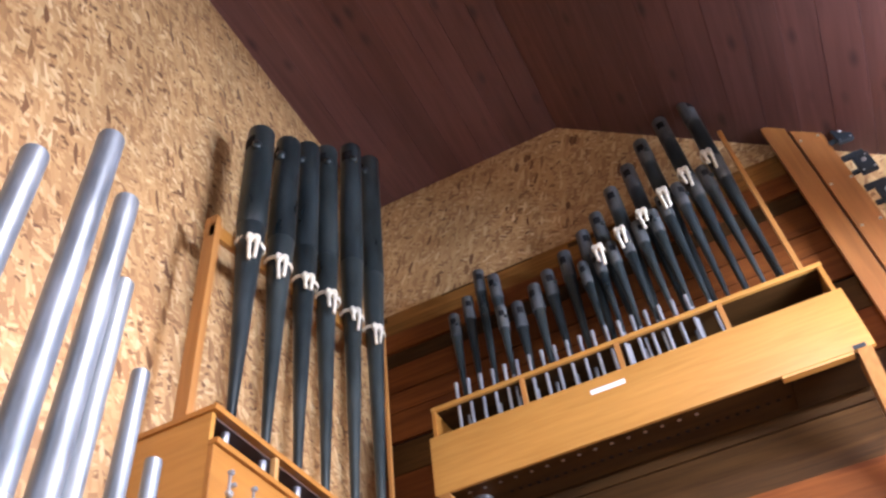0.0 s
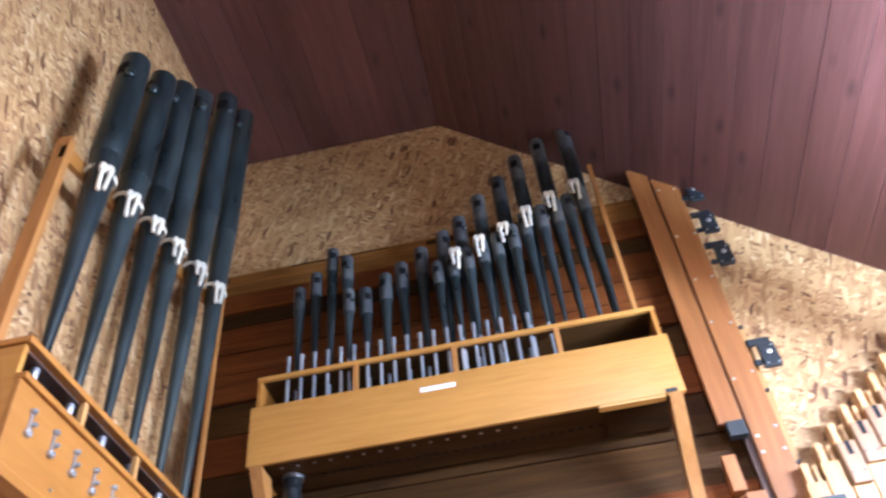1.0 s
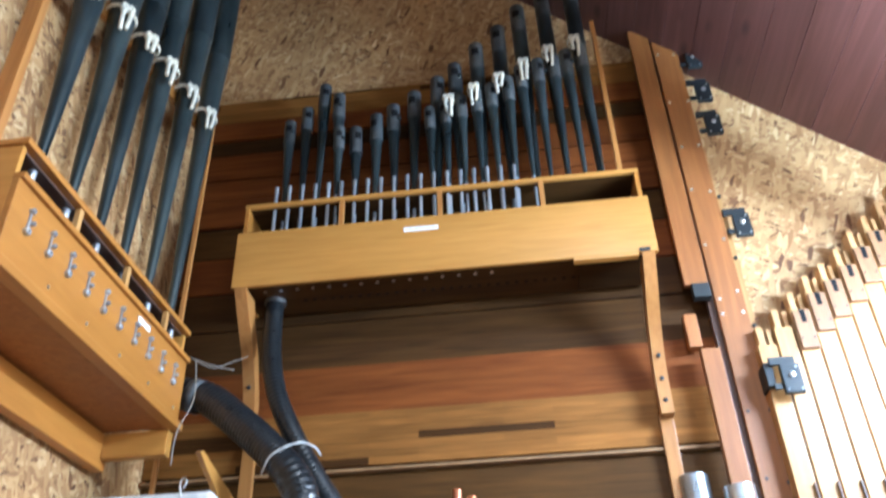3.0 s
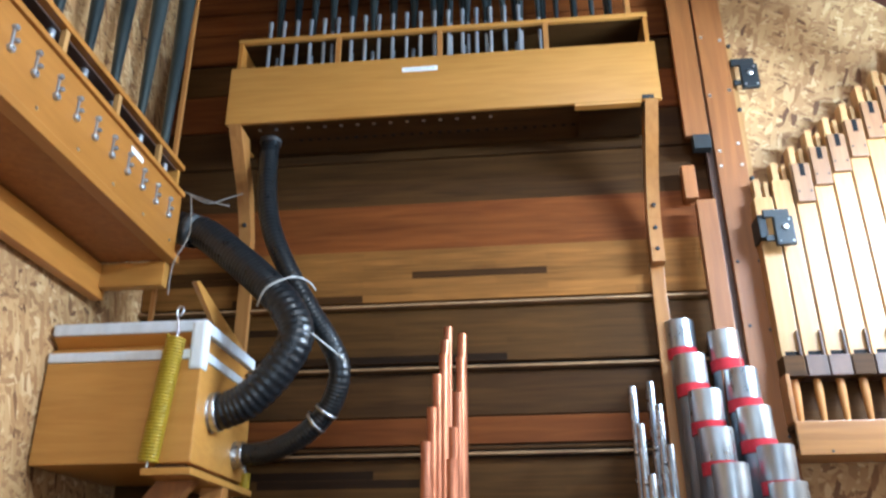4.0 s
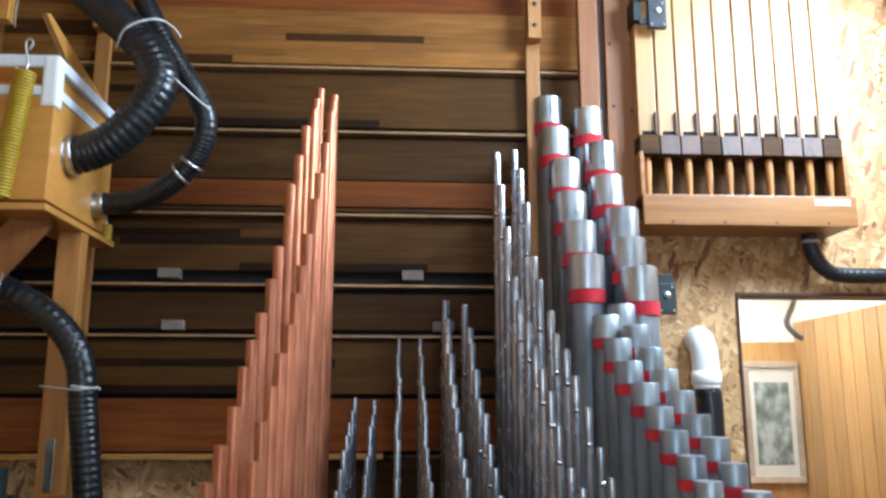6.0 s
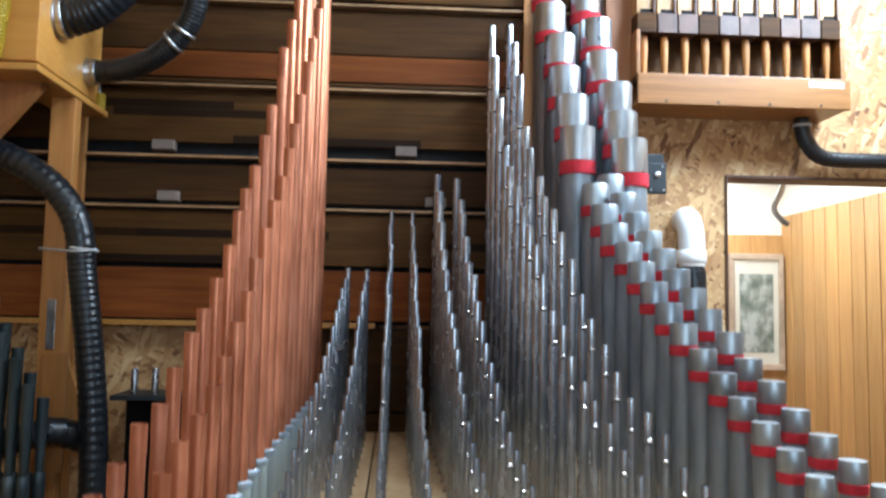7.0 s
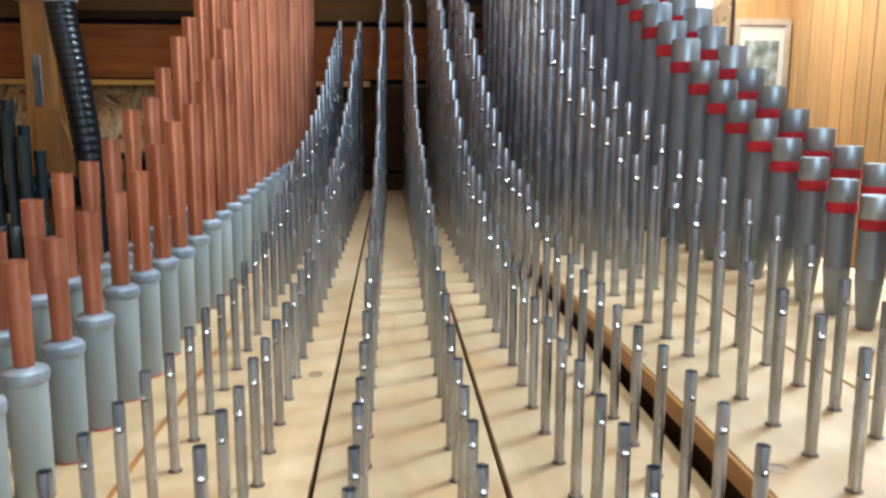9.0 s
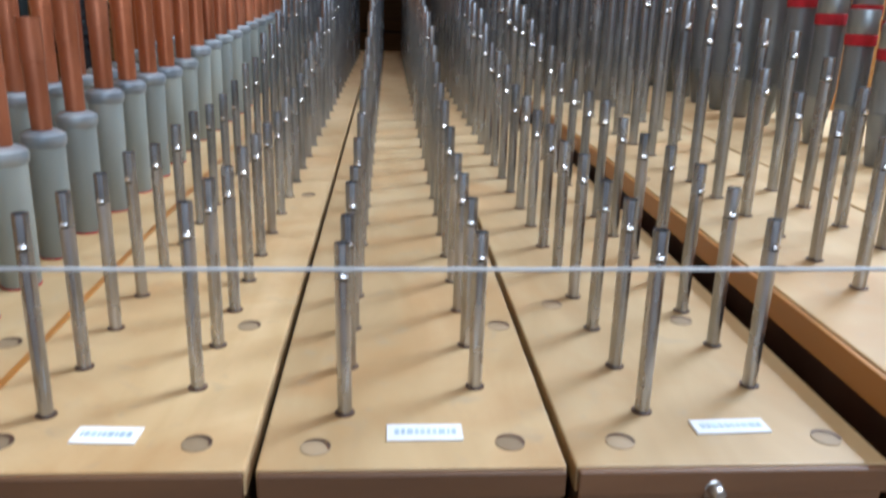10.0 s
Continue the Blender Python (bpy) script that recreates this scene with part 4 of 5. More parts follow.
for k in range(10):
    y = LY0 + 0.09 + 0.122 * k
    for z, r in ((2.408, 0.010), (2.372, 0.008), (2.335, 0.013)):
        s = lathe("fitting", [(r, 0), (r, 0.012), (r * 0.7, 0.016), (r * 0.4, 0.016), (r * 0.35, 0.010)], 12, M_TIP, lc)
        s.location, s.rotation_euler = (LX1, y + (0.016 if r < 0.009 else 0.0), z), (0, radians(90), 0)
    box("fitting_arm", LX1 + 0.001, LX1 + 0.007, y - 0.004, y + 0.004, 2.345, 2.40, M_TIP, lc, 0.001)
    if k % 2:
        s = lathe("screw", [(0.007, 0), (0.006, 0.003)], 8, M_STEEL, lc)
        s.location, s.rotation_euler = (LX1, y + 0.05, 2.245), (0, radians(90), 0)
box("frame_rail", LX0, LX0 + 0.05, LY0 - 0.1, LY1 + 0.02, 2.02, 2.1645, M_OAKY, lc, 0.004)
box("frame_end", LX0 + 0.0505, LX1 - 0.02, LY1 - 0.03, LY1 + 0.02, 2.06, 2.1645, M_OAK, lc, 0.004)
box("post", -1.72, -1.66, LY0 + 0.03, LY0 + 0.065, 2.626, 3.69, M_OAKZ, lc, 0.003)
box("post", -1.63, -1.61, LY1 + 0.11, LY1 + 0.13, 1.9, 4.06, M_OAKZ, lc, 0.003)
rail = mesh_ob("tie_rail", [(-1.69, 1.93, 3.56), (-1.665, 1.93, 3.56), (-1.665, 3.33, 3.90), (-1.69, 3.33, 3.90), (-1.69, 1.93, 3.63), (-1.665, 1.93, 3.63), (-1.665, 3.33, 3.97), (-1.69, 3.33, 3.97)],
               [(0, 1, 2, 3), (7, 6, 5, 4), (0, 4, 5, 1), (1, 5, 6, 2), (2, 6, 7, 3), (3, 7, 4, 0)], M_OAKY, False, lc)
paper_label(LX1 + 0.0003, 2.78, 2.44, 0.10, 0.022, 0, "white strip label on the side chest", upright=True, face=90)
for k, (y, top, tie) in enumerate(((2.12, 4.44, 3.63), (2.33, 4.64, 3.69), (2.545, 4.86, 3.75), (2.75, 5.07, 3.81), (2.985, 5.31, 3.87), (3.22, 5.50, 3.93))):
    pp = reed(-1.63, y, 2.68, top, 0.066, True, "tall blackened zinc reed pipe tied to a rail", "tall reed pipes on the side wall", 0.27)
    cord_tie(-1.63, y, tie, 0.066, "white cotton cord tied round a tall reed pipe", radians(50))
    lt = lathe("foot_tube", [(0.02, 0), (0.022, 0.01), (0.022, 0.16), (0.024, 0.17), (0.02, 0.20)], 12, M_TIP)
    lt.location = (-1.63, y, 2.4505)
    tagged(lt, "grey zinc foot tube under a tall reed pipe", "tube", "foot tubes of the side chest")
    lt = lathe("foot_tube", [(0.012, 0), (0.014, 0.01), (0.014, 0.15)], 12, M_TIP)
    lt.location = (-1.56, y - 0.10, 2.4505)
    tagged(lt, "short zinc tube in the open rack", "tube", "foot tubes of the side chest")

# zinc basses close by the west side
for k, (y, z, r, d) in enumerate(((0.80, 2.42, 0.028, 0.42), (0.955, 2.66, 0.030, 0.95), (1.045, 2.52, 0.027, 1.1), (1.095, 2.29, 0.022, 0.55), (1.195, 2.11, 0.019, 0.6), (1.275, 1.94, 0.017, 0.6))):
    p = thing("zinc_pipe", (-1.10, y, 0.0), "tall plain zinc pipe with a soldered joint", "organ pipe", "zinc pipes by the side wall")
    lathe("foot", [(r * 0.35, 0.0), (r * 1.0, 0.30)], 16, M_ZINC, p)
    lathe("body", [(r, 0.301), (r, z - d - 0.065)], 20, M_ZINC, p)
    lathe("joint", [(r * 1.10, z - d - 0.064), (r * 1.12, z - d - 0.055), (r * 1.12, z - d - 0.006), (r * 1.1, z - d)], 20, M_CAP, p)
    lathe("upper_body", [(r * 1.04, z - d + 0.001), (r * 1.04, z - 0.004), (r, z), (r * 0.9, z), (r * 0.88, z - 0.03)], 20, M_ZINC, p)
bc = box("side_bench", -1.30, -0.95, 0.65, 1.40, -0.15, 0.0, M_EDGE, None, 0.004)
tagged(bc, "low wooden windchest under the zinc pipes", "windchest")
for y in (0.70, 1.30):
    tagged(box("bench_leg", -1.16, -1.08, y, y + 0.06, FLOOR_Z, -0.151, M_DARKW, None, 0.004), "square dark wooden leg of the bench", "leg", "legs of the side bench")

# ---------------------------------------------------------------- wind regulator with springs
wr = thing("wind_regulator", (0, 0, 0), "varnished wooden wind regulator with white leather folds", "wind regulator")
WX0, WX1, WY0, WY1 = LEFT + 0.01, -1.25, 3.02, 3.60
box("body", WX0, WX1, WY0, WY1, 1.325, 1.70, M_OAK, wr, 0.005)
box("base_board", WX1 - 0.15, WX1 + 0.03, WY0 - 0.06, WY1 + 0.02, 1.275, 1.300, M_OAK, wr, 0.004)
box("base_spacer", WX1 - 0.14, WX1 - 0.03, WY0 + 0.03, WY1 - 0.03, 1.3005, 1.3245, M_DARKW, wr, 0.002)
box("leather_strip", WX0, WX1 + 0.004, WY0 - 0.004, WY1 + 0.004, 1.7005, 1.738, M_LEATHER, wr, 0.006)
prism("leather_fold", [(WY0 + 0.004, 1.7385), (WY0 + 0.055, 1.772), (WY0 + 0.004, 1.805), (WY1 - 0.004, 1.805), (WY1 - 0.055, 1.772), (WY1 - 0.004, 1.7385)], WX0, WX1 - 0.02, M_OAK, wr, axis="x")
box("lid", WX0, WX1 + 0.004, WY0 - 0.004, WY1 + 0.004, 1.8055, 1.852, M_LEATHER, wr, 0.008)
box("corner_patch", WX1 - 0.05, WX1 + 0.007, WY0 - 0.007, WY0 + 0.05, 1.66, 1.849, M_LEATHER, wr, 0.012)
prism("arm", [(WY0 + 0.25, 1.8525), (WY1 + 0.03, 1.8525), (WY1 + 0.03, 1.872), (WY0 - 0.02, 2.0), (WY0 - 0.05, 1.985)], WX1 - 0.055, WX1 - 0.035, M_OAK, wr, axis="x")
for y, z, r in ((3.17, 1.53, 0.075), (3.46, 1.42, 0.055)):
    s = lathe("flange", [(r, 0), (r, 0.006), (r * 0.93, 0.012), (r * 0.93, 0.03)], 22, M_STEEL, wr)
    s.location, s.rotation_euler = (WX1, y, z), (0, radians(90), 0)


def coil(name, top, bottom, r, wire, turns, label):
    t = thing(name, top, label, "spring", "springs of the regulator")
    d = Vector(bottom) - Vector(top)
    line = []
    ax = d.normalized()
    u = ax.orthogonal().normalized()
    w = ax.cross(u)
    n = turns * 12
    for k in range(n + 1):
        a = 2 * math.pi * k / 12
        line.append(d * (0.06 + 0.9 * k / n) + u * (r * math.cos(a)) + w * (r * math.sin(a)))
    sweep("coil", line, wire, 5, M_SPRING, t)
    sweep("hook", spline([(0, 0, 0.05), (0.012, 0, 0.075), (0, 0, 0.09), (-0.012, 0, 0.07), (0, 0, 0.01), tuple(d * 0.07)], 6), 0.004, 6, M_STEEL, t)
    sweep("hook", spline([tuple(d * 0.95), tuple(d * 1.0), tuple(d * 1.02 + Vector((0.01, 0, 0)))], 6), 0.004, 6, M_STEEL, t)


coil("coil_spring", (-1.335, 2.975, 1.80), (-1.385, 2.975, 1.303), 0.031, 0.0062, 38, "stout yellow coil spring hooked to the regulator")
coil("coil_spring", (-1.245, 3.585, 1.37), (-1.245, 3.585, 1.303), 0.02, 0.005, 8, "short yellow coil spring under the regulator")
post = thing("regulator_stand", (0, 0, 0), "orange timber stand with a diagonal brace under the regulator", "stand")
box("post", -1.315, -1.225, 3.30, 3.36, FLOOR_Z, 1.2745, M_OAKZ, post, 0.004)
box("post_foot", -1.29, -1.20, 3.285, 3.30, -0.1, 0.33, M_OAKZ, post, 0.003)
box("steel_plate", -1.285, -1.255, 3.294, 3.2995, 0.34, 0.52, M_STEEL, post, 0.001)
# darker cedar on the brace carries the shade under the regulator
prism("brace", [(-1.84, 0.55), (-1.84, 0.70), (-1.40, 1.274), (-1.26, 1.274)], 3.10, 3.15, M_RED, post)
prism("gusset", [(-1.222, 0.33), (-1.222, 0.0), (-1.10, -0.1), (-1.14, 0.1)], 3.31, 3.34, M_OAKZ, post)


def hose(points, r, label, step=0.0042, ribs=0.0035):
    t = thing("wind_hose", (0, 0, 0), label, "hose", "black wind hoses")
    sweep("tube", even_line(points, step), r, 20, M_RUBBER, t, ribs=ribs)
    return t


def clamp_ring(parent, at, direction, r, material, w=0.010):
    ax = Vector(direction).normalized()
    v, f = lathe_data([(r, -w / 2), (r + 0.003, -w / 2), (r + 0.003, w / 2), (r, w / 2)], 22)
    o = mesh_ob("clamp_ring", v, f[:-2], material, True, parent)
    o.matrix_local = Matrix.Translation(at) @ ax.to_track_quat("Z", "Y").to_matrix().to_4x4()
    return o


h1 = hose([(-1.53, 3.285, 2.37), (-1.41, 3.28, 2.33), (-1.25, 3.24, 2.20), (-1.11, 3.20, 2.07), (-0.99, 3.17, 1.94), (-0.94, 3.16, 1.82), (-1.00, 3.16, 1.69), (-1.10, 3.165, 1.585), (-1.19, 3.17, 1.54), (-1.255, 3.17, 1.53)], 0.070, "thick black ribbed wind hose hanging in a loop", 0.0044, 0.003)
clamp_ring(h1, (-1.225, 3.17, 1.533), (1, 0, 0.1), 0.072, M_STEEL, 0.016)
clamp_ring(h1, (-1.475, 3.284, 2.352), (1, 0, -0.4), 0.072, M_DUSTY, 0.05)
h2 = hose([(-1.235, 3.50, 2.91), (-1.23, 3.48, 2.80), (-1.20, 3.42, 2.58), (-1.135, 3.34, 2.36), (-1.04, 3.30, 2.16), (-0.93, 3.29, 1.97), (-0.835, 3.30, 1.82), (-0.80, 3.32, 1.71), (-0.845, 3.36, 1.58), (-0.96, 3.40, 1.48), (-1.10, 3.44, 1.43), (-1.255, 3.46, 1.42)], 0.044, "slimmer black ribbed wind hose from the upper chest", 0.0036, 0.0018)
clamp_ring(h2, (-0.857, 3.365, 1.566), (0.6, -0.2, 0.8), 0.047, M_STEEL, 0.012)
clamp_ring(h2, (-0.90, 3.38, 1.527), (0.8, -0.2, 0.6), 0.047, M_STEEL, 0.012)
clamp_ring(h2, (-1.215, 3.457, 1.421), (1, 0, 0.05), 0.047, M_STEEL, 0.014)
h3 = hose([(-1.84, 3.25, 1.18), (-1.60, 3.24, 1.10), (-1.40, 3.23, 1.02), (-1.25, 3.22, 0.92), (-1.165, 3.22, 0.79), (-1.135, 3.22, 0.60), (-1.10, 3.22, 0.35), (-1.07, 3.22, 0.05), (-1.06, 3.22, -0.3), (-1.06, 3.22, -0.94)], 0.050, "black ribbed wind hose bending down behind the post", 0.005, 0.0022)
clamp_ring(h3, (-1.14, 3.22, 0.70), (0.1, 0, 1), 0.051, M_TIE, 0.008)
h4 = hose([(-1.09, 3.30, 0.0), (-1.20, 3.2, 0.06), (-1.35, 3.15, 0.02), (-1.55, 3.15, -0.06)], 0.05, "black wind hose behind the dark pipes", 0.006, 0.003)


def cable_tie(points, label):
    o = sweep("cable_tie", spline(points, 8), 0.004, 6, M_TIE)
    tagged(o, label, "cable tie", "ties round the hoses")


cable_tie([(-1.105, 3.15, 1.945), (-1.05, 3.085, 1.995), (-0.96, 3.11, 2.045), (-0.92, 3.20, 2.06), (-0.90, 3.25, 2.04)], "grey plastic tie round the two hoses")
cable_tie([(-0.92, 3.10, 1.83), (-0.885, 3.13, 1.825), (-0.84, 3.22, 1.80), (-0.775, 3.26, 1.75)], "grey plastic tie round the two hoses")
cable_tie([(-1.32, 3.28, 0.705), (-1.22, 3.20, 0.695), (-1.14, 3.165, 0.69), (-1.085, 3.20, 0.70)], "grey plastic tie holding the hose to its post")
for pts in ([(-1.46, 3.20, 2.48), (-1.44, 3.19, 2.30), (-1.45, 3.10, 2.12), (-1.43, 3.05, 1.97)], [(-1.49, 3.2, 2.50), (-1.40, 3.24, 2.46), (-1.33, 3.28, 2.50), (-1.27, 3.3, 2.53)], [(-1.47, 3.2, 2.49), (-1.38, 3.2, 2.45), (-1.3, 3.24, 2.44)], [(-1.40, 3.14, 1.28), (-1.43, 3.08, 0.80), (-1.47, 3.08, 0.66), (-1.5, 3.08, 0.6)]):
    o = sweep("loose_cord", spline(pts, 8), 0.0022, 6, M_TWINE)
    tagged(o, "thin pale cord hanging beside the hose", "cord", "loose cords")

# small dark pipes on a low chest below the regulator
sc = box("small_windchest", -1.75, -1.13, 2.90, 3.15, -0.33, -0.17, M_OAK, None, 0.005)
tagged(sc, "small wooden windchest carrying dark pipes", "windchest")
tagged(box("small_chest_leg", -1.5, -1.42, 3.0, 3.06, FLOOR_Z, -0.331, M_DARKW, None, 0.004), "dark leg under the small windchest", "leg")
for i in range(2):
    for k in range(10):
        x = -1.60 + 0.045 * k + 0.02 * i
        z = min(0.74, 0.98 - 0.082 * k) - 0.05 * i
        p = thing("small_dark_pipe", (x, 2.97 + 0.07 * i, -0.17), "small dark pipe in a cup-shaped boot", "organ pipe", "small dark pipes")
        lathe("boot", [(0.012, 0), (0.019, 0.01), (0.021, 0.11), (0.017, 0.12)], 12, M_BLACK, p)
        lathe("tube", [(0.013, 0.1205), (0.020, z + 0.165), (0.021, z + 0.17), (0.018, z + 0.17), (0.017, z + 0.15)], 12, M_BLACK, p)
shelf = box("dark_shelf", -1.10, -0.72, 3.45, 3.70, 0.14, 0.16, M_IRON, None, 0.003)
tagged(shelf, "small dark shelf in the recess below the boards", "shelf")
for x in (-1.03, -0.95):
    p = lathe("small_tube", [(0.014, 0), (0.014, 0.09), (0.010, 0.10)], 12, M_TIN)
    p.location = (x, 3.52, 0.1605)
    tagged(p, "short metal tube standing on the dark shelf", "tube", "tubes on the shelf")

# ---------------------------------------------------------------- upright shutter post beside the offset chest
vp = thing("shutter_post", (0, 0, 0), "tall red-brown cedar post with screws and black hinges", "post")
box("board", 0.862, 0.995, 3.60, 3.64, FLOOR_Z, 4.60, M_RED, vp, 0.004)
box("hinge_arm", 0.965, 1.0, 3.496, 3.598, 2.29, 2.40, M_IRON, vp, 0.004)
box("side_board", 0.735, 0.845, 3.585, 3.615, 2.865, 4.62, M_RED, vp, 0.004)
box("side_board", 0.735, 0.82, 3.56, 3.60, FLOOR_Z, 2.52, M_RED, vp, 0.004)
box("groove", 0.83, 0.861, 3.625, 3.66, FLOOR_Z, 4.58, M_DARKW, vp, 0.002)
box("notched_strip", 1.0, 1.025, 3.625, 3.66, 1.55, 3.40, M_PINEZ, vp, 0.002)
box("latch", 0.765, 0.845, 3.57, 3.62, 2.79, 2.864, M_IRON, vp, 0.003)
box("slide_block", 0.70, 0.76, 3.60, 3.66, 2.55, 2.72, M_RED, vp, 0.006)
box("cap", 0.75, 1.0, 3.58, 3.66, 4.621, 4.64, M_DARKW, vp, 0.002)
sr = random.Random(8)
for z in (4.40, 4.05, 3.72, 3.42, 3.10, 2.80, 2.70, 2.22, 1.93, 1.45):
    for x in (0.885, 0.975):
        s = lathe("screw", [(0.008, 0), (0.007, 0.003), (0.003, 0.004)], 8, M_STEEL if z > 2.6 else M_IRON, vp)
        s.location, s.rotation_euler = (x + sr.uniform(-0.006, 0.006), 3.60, z + sr.uniform(-0.02, 0.02)), (radians(90), 0, 0)
for z in (3.38, 3.0, 2.62, 2.25, 1.9):
    s = lathe("peg", [(0.010, 0), (0.010, 0.012), (0.006, 0.014)], 8, M_IRON, vp)
    s.location, s.rotation_euler = (1.012, 3.625, z + sr.uniform(-0.03, 0.03)), (radians(90), 0, 0)


def hinge(x, z, label, y=3.6):
    t = thing("hinge_block", (x, y, z), label, "hinge", "black hinge blocks")
    box("plate", 0.0, 0.108, -0.012, 0.004, 0.048, 0.085, M_IRON, t, 0.003)
    box("plate", 0.036, 0.118, -0.022, 0.006, -0.085, 0.0475, M_IRON, t, 0.006)
    box("arm", 0.0, 0.0355, -0.010, 0.004, -0.062, -0.035, M_IRON, t, 0.003)
    s = lathe("knob", [(0.013, 0), (0.013, 0.006), (0.008, 0.010)], 12, M_STEEL, t)
    s.location, s.rotation_euler = (0.078, -0.022, -0.005), (radians(90), 0, 0)
    for dx, dz in ((0.05, -0.07), (0.105, -0.07), (0.10, 0.03)):
        s = lathe("screw", [(0.005, 0), (0.004, 0.003)], 8, M_STEEL, t)
        s.location, s.rotation_euler = (dx, -0.022, dz), (radians(90), 0, 0)


for x, z in ((1.0, 3.20), (0.985, 2.33), (1.0, 1.10), (0.99, 4.36), (0.995, 4.10), (1.0, 3.86)):
    hinge(x, z, "black iron hinge block screwed to the post", 3.49 if z == 2.33 else 3.6)

# ---------------------------------------------------------------- offset chest with square wooden pipes
oc = thing("offset_windchest", (0, 0, 0), "red-brown wooden offset windchest fixed to the wall", "windchest")
OX0, OX1, OY = 0.965, 1.875, 3.48
box("front_board", OX0, OX1, OY, OY + 0.022, 1.375, 1.505, M_OFFSET, oc, 0.004)
box("bottom_board", OX0 + 0.003, OX1 - 0.003, OY + 0.0225, BACK - 0.021, 1.38, 1.40, M_OFFSET, oc, 0.002)
box("top_board", OX0 + 0.003, OX1 - 0.003, OY + 0.0225, BACK - 0.021, 1.48, 1.50, M_STRIP["dark"], oc, 0.002)
box("end_board", OX1 - 0.025, OX1 - 0.003, OY + 0.03, BACK - 0.021, 1.5065, 1.70, M_OFFSET, oc, 0.003)
box("end_board", OX0 + 0.003, OX0 + 0.02, OY + 0.03, BACK - 0.021, 1.5065, 1.70, M_OFFSET, oc, 0.003)
# dark board added to paint the shade behind the pipe feet
box("back_board", OX0 + 0.021, OX1 - 0.026, OY + 0.135, OY + 0.150, 1.5065, 1.69, M_STRIP["dark"], oc, 0.002)
for k in range(4):
    s = lathe("screw", [(0.006, 0), (0.005, 0.0022)], 8, M_IRON, oc)
    s.location, s.rotation_euler = (OX0 + 0.12 + 0.22 * k, OY, 1.388), (radians(90), 0, 0)
paper_label(1.77, OY - 0.0003, 1.478, 0.15, 0.022, 0, "white strip label on the offset chest", upright=True)


def wooden_pipe(x, w, top, k):
    p = thing("wooden_pipe", (x, OY + 0.02, 1.5), "square stopped wooden pipe with a dark mouth block", "organ pipe", "square wooden pipes on the wall")
    y0, y1 = 0.03, 0.03 + w * 1.25
    f = lathe("foot", [(0.010, 0.0005), (0.011, 0.02), (0.017, 0.13), (0.016, 0.185)], 14, M_OAKZ, p)
    f.location = (0, y0 + 0.03, 0)
    box("mouth_block", -w * 0.49, w * 0.49, y0 - 0.016, y1, 0.19, 0.275, M_DARKW if k % 3 else M_STRIP["dark"], p, 0.003)
    h = top - 1.5
    box("body", -w * 0.468, w * 0.468, y0, y1, 0.2755, h, M_PINEZ, p, 0.003)
    box("mouth", -w * 0.30, w * 0.34, y0 - 0.0012, y0 + 0.002, 0.277, 0.296, M_DARK, p, 0)
    box("ear", w * 0.34, w * 0.44, y0 - 0.015, y0 - 0.0015, 0.277, 0.38, M_DARKW, p, 0.001)
    # stopper above, with a front plate and a notch
    box("stopper_stem", -w * 0.30, w * 0.05, y0 + 0.02, y1 - 0.02, h + 0.0005, h + 0.10, M_PANEL, p, 0.004)
    box("stopper_stem", w * 0.22, w * 0.45, y0 + 0.02, y1 - 0.02, h + 0.0005, h + 0.085, M_PANEL, p, 0.004)
    if k > 1:
        box("front_plate", -w * 0.44, w * 0.44, y0 - 0.022, y0 - 0.0005, h - 0.20, h - 0.01, M_PLATE, p, 0.004)
        box("plate_slot", -w * 0.10, w * 0.16, y0 - 0.0235, y0 - 0.020, h - 0.075, h - 0.012, M_DARK, p, 0)
        for s in (-1, 1):
            sc_ = lathe("screw", [(0.005, 0), (0.004, 0.003)], 8, M_IRON, p)
            sc_.location, sc_.rotation_euler = (s * w * 0.3, y0 - 0.022, h - 0.15), (radians(90), 0, 0)


OFF_TOPS = [2.50, 2.58, 2.66, 2.74, 2.80, 2.87, 2.96, 3.04, 3.12, 3.22]
for k, z in enumerate(OFF_TOPS):
    wooden_pipe(1.015 + 0.0888 * k, 0.085, z, k)
bl = box("wall_batten", 1.0, 1.9, BACK - 0.045, BACK - 0.0205, 2.30, 2.36, M_PANEL, None, 0.003)
tagged(bl, "pale wooden batten behind the wooden pipes", "batten")

oh = thing("wall_hose", (0, 0, 0), "black hose running under the offset chest along the wall", "hose")
sweep("tube", even_line([(1.755, 3.66, 1.375), (1.755, 3.66, 1.33), (1.775, 3.66, 1.27), (1.83, 3.665, 1.215), (1.92, 3.67, 1.20), (2.1, 3.67, 1.20), (2.35, 3.67, 1.20)], 0.006), 0.035, 18, M_RUBBER, oh, ribs=0.001)
clamp_ring(oh, (1.755, 3.66, 1.345), (0, 0, 1), 0.037, M_TIE, 0.012)

el = thing("pvc_elbow", (0, 0, 0), "white plastic elbow pipe coming out of the wall", "pipe")
sweep("bend", spline([(1.245, 3.728, 0.915), (1.245, 3.695, 0.92), (1.246, 3.668, 0.895), (1.25, 3.655, 0.84), (1.252, 3.652, 0.71)], 8), 0.056, 22, M_PVC, el)
for z in (0.755,):
    v, f = lathe_data([(0.0575, -0.028), (0.062, -0.026), (0.062, 0.026), (0.0575, 0.028)], 24)
    o = mesh_ob("socket", v, f, M_PVC, True, el)
    o.location = (1.251, 3.653, z)
sweep("black_collar", spline([(1.252, 3.652, 0.712), (1.252, 3.652, 0.69), (1.26, 3.65, 0.64), (1.26, 3.65, 0.2), (1.26, 3.65, -0.9)], 8), 0.052, 18, M_RUBBER, el)

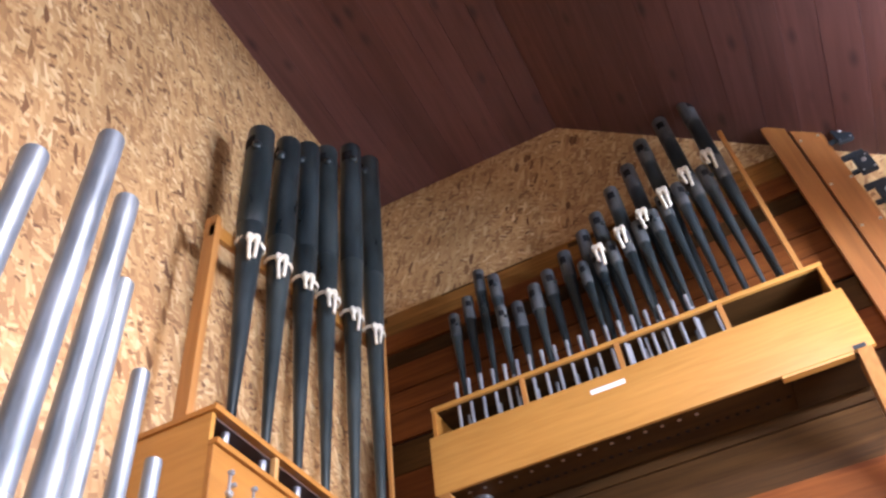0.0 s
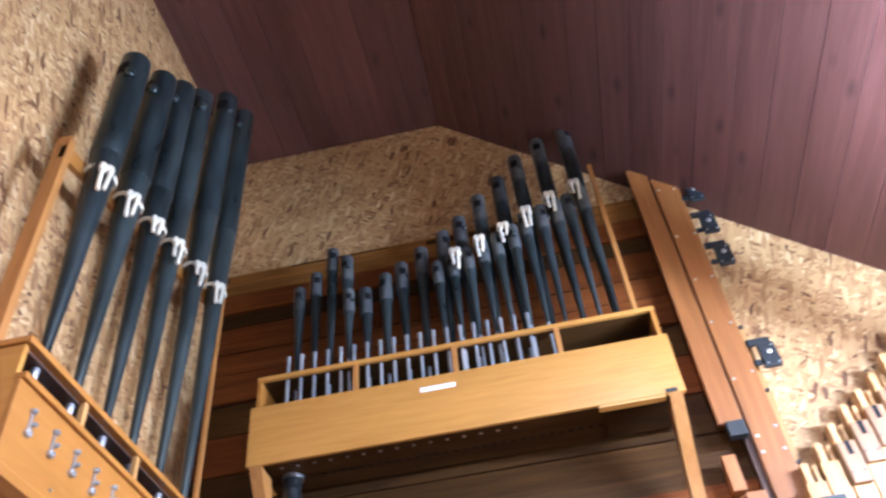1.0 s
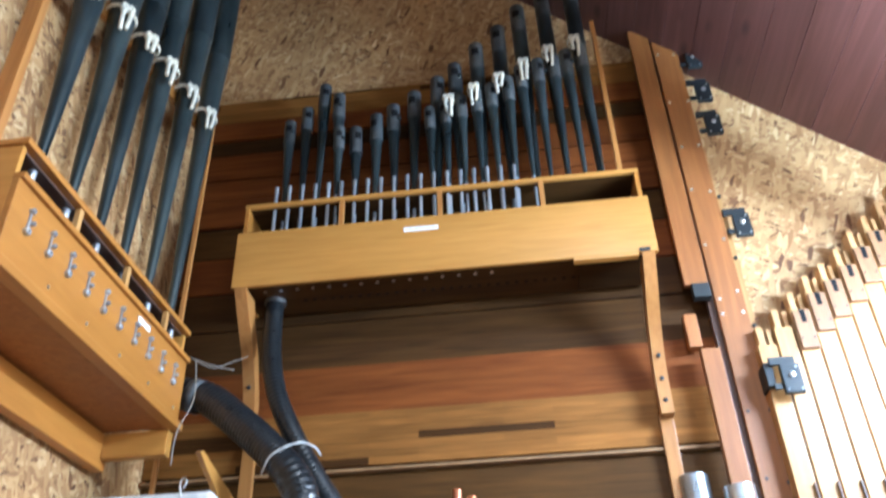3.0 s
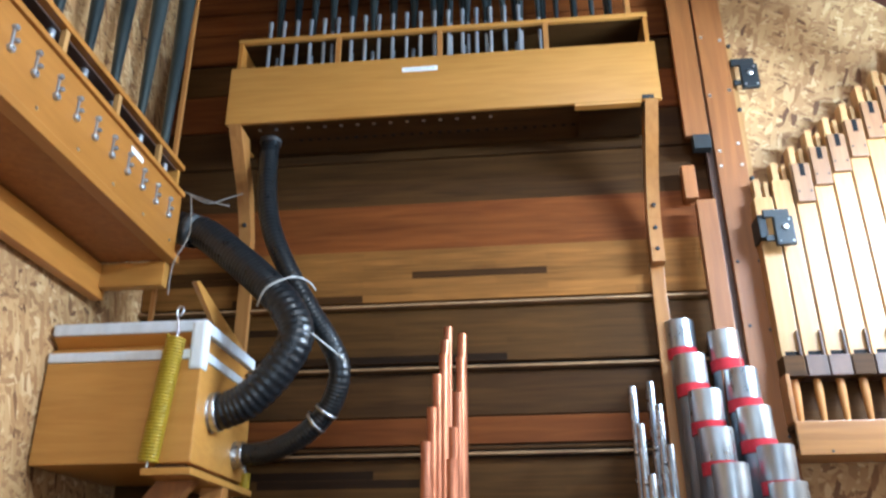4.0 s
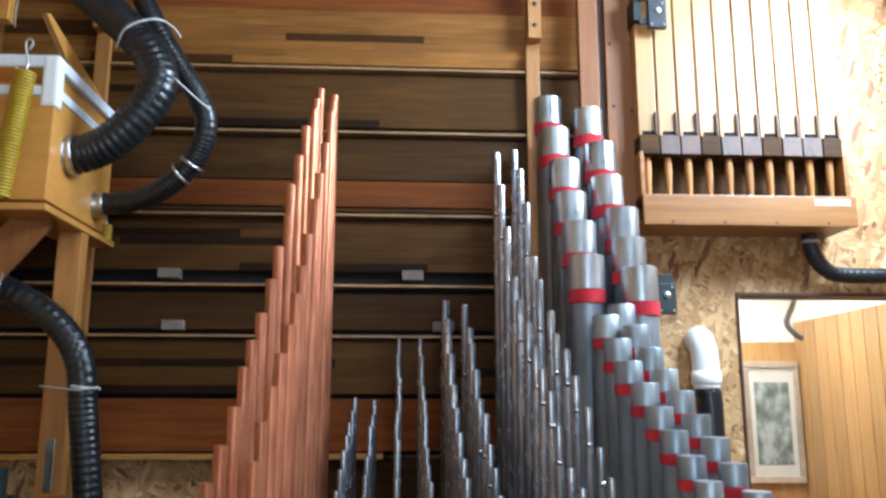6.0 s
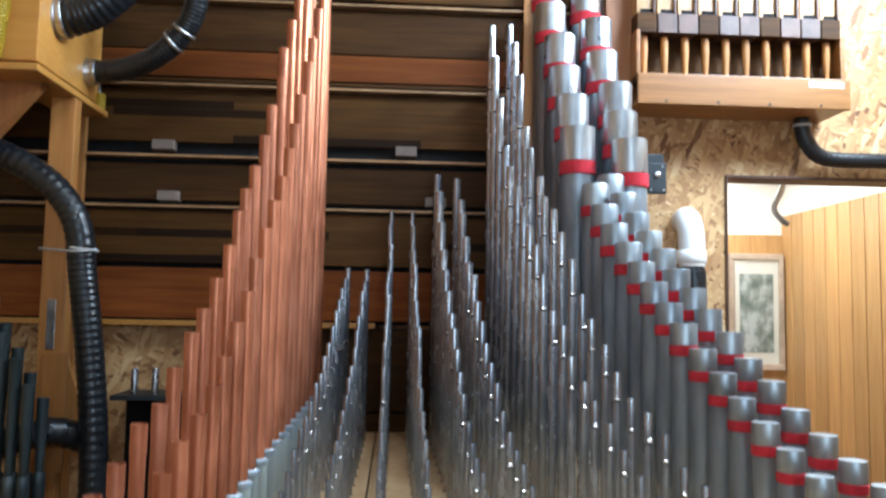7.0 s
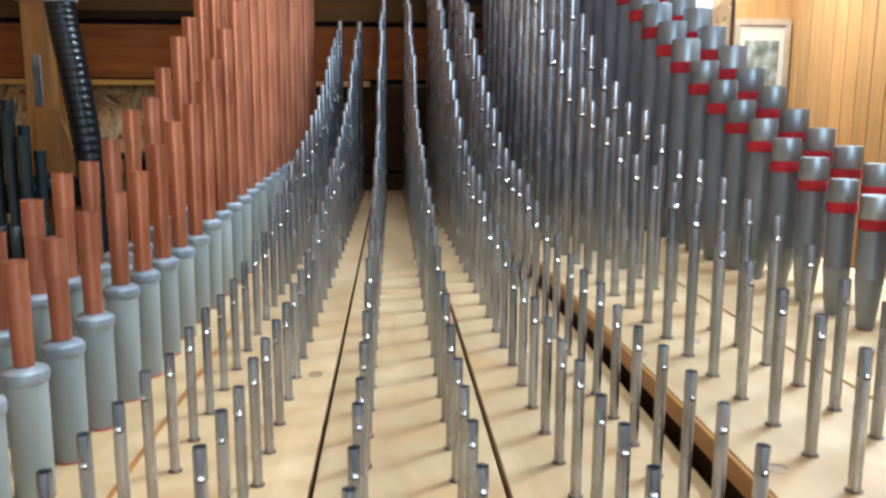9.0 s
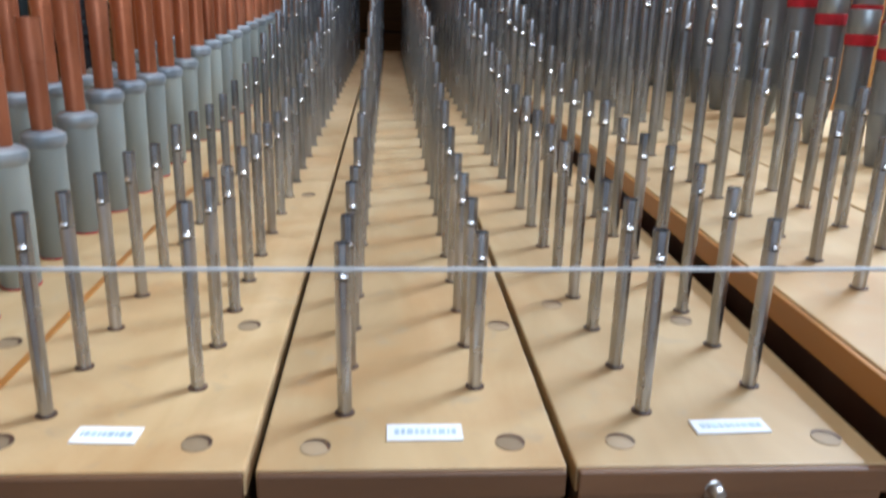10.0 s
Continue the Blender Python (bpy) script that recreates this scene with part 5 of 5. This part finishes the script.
# ---------------------------------------------------------------- next room: panelling, picture, lamp
box("back_panelling", 1.0, 2.584, 5.53, 5.549, FLOOR_Z, 1.06, M_PANEL, room2, 0.002)
panel_top = 1.19
for k in range(12):
    y1 = 5.548 - 0.138 * k
    box("panel_board", 2.585, 2.619, y1 - 0.131, y1, FLOOR_Z, panel_top, M_PANEL, room2, 0.004)
M_FRAME = wood("pale_frame_wood", (0.42, 0.33, 0.24), (0.56, 0.46, 0.36), (6, 6, 6), 0.5, 0.3)
pf = thing("framed_picture", (2.385, 5.515, 0.545), "framed landscape print leaning on the panelled wall", "picture")
for x0, x1, z0, z1 in ((-0.185, 0.185, 0.345, 0.385), (-0.185, 0.185, -0.385, -0.345), (-0.185, -0.150, -0.3445, 0.3445), (0.150, 0.185, -0.3445, 0.3445)):
    box("frame", x0, x1, -0.025, 0.01, z0, z1, M_FRAME, pf, 0.004)
box("mount", -0.1495, 0.1495, -0.008, 0.008, -0.3445, 0.3445, M_MOUNT, pf, 0)
box("print", -0.115, 0.115, -0.0115, -0.0085, -0.27, 0.25, M_PRINT, pf, 0)
# body added for the assumed overhead light, out of view
al = thing("tube_lamp", (0.45, 0.95, 3.75), "assumed white tube lamp over the aisle, out of view", "lamp")
box("housing", -0.65, 0.65, -0.09, 0.09, 0.012, 0.06, M_PLASTER, al, 0.006)
for s in (-0.5, 0.5):
    sweep("suspension", [Vector((s, 0, 0.06)), Vector((s, 0, 0.5)), Vector((s, 0, roof_z(0.45 + s) - 3.75))], 0.003, 6, M_IRON, al)
lamp = thing("tube_lamp", (1.95, 4.75, 1.50), "bright white fluorescent tube lamp on the ceiling", "lamp")
box("housing", -0.06, 0.06, -0.62, 0.62, 0.02, 0.06, M_PLASTER, lamp, 0.006)
m, N, L, b = mat("tube_glow", 0.3)
b.inputs["Emission Color"].default_value = (1, 0.97, 0.9, 1)
b.inputs["Emission Strength"].default_value = 14
b.inputs["Base Color"].default_value = (0.9, 0.9, 0.88, 1)
# glow of an assumed tube, strong enough to light the right roof slope
m2, N, L, b = mat("assumed_tube_glow", 0.3)
b.inputs["Emission Color"].default_value = (0.66, 0.82, 1, 1)
b.inputs["Emission Strength"].default_value = 1550
b.inputs["Base Color"].default_value = (0.9, 0.9, 0.88, 1)
# unseen tube, added as the source of the bright right side
el_ = thing("tube_lamp", (2.15, 2.10, 2.75), "assumed cool white tube under the roof slope, out of view", "lamp")
box("end_holder", -0.03, 0.03, -0.58, -0.552, -0.03, 0.05, M_PLASTER, el_, 0.004)
box("end_holder", -0.03, 0.03, 0.552, 0.58, -0.03, 0.05, M_PLASTER, el_, 0.004)
for s in (-0.566, 0.566):
    sweep("suspension", [Vector((0, s, 0.05)), Vector((0, s, 0.3)), Vector((0, s, roof_z(2.15) - 2.75))], 0.003, 6, M_IRON, el_)
# unseen strip added to keep the tube's light off the flat ceiling
box("reflector", -0.152, -0.148, -0.58, 0.50, 0.108, 0.188, M_PLASTER, el_, 0.001)
for s in (-0.566, 0.42):
    box("reflector_arm", -0.1475, 0.0, s - 0.006, s + 0.006, 0.140, 0.152, M_IRON, el_, 0.001)
tb2 = lathe("tube", [(0.016, -0.55), (0.016, 0.55)], 12, m2, el_)
tb2.rotation_euler = (radians(90), 0, 0)
tb = lathe("tube", [(0.016, -0.6), (0.016, 0.6)], 12, m, lamp)
tb.rotation_euler = (radians(90), 0, 0)
cab = sweep("cable", spline([(1.899, 4.1, 1.2639999999999998), (1.879, 4.1, 1.144), (1.835, 4.1, 1.043), (1.87, 4.1, 0.985), (1.905, 4.1, 0.962)], 8), 0.014, 10, M_TIP)
tagged(cab, "grey cable hanging in the next room", "cable")
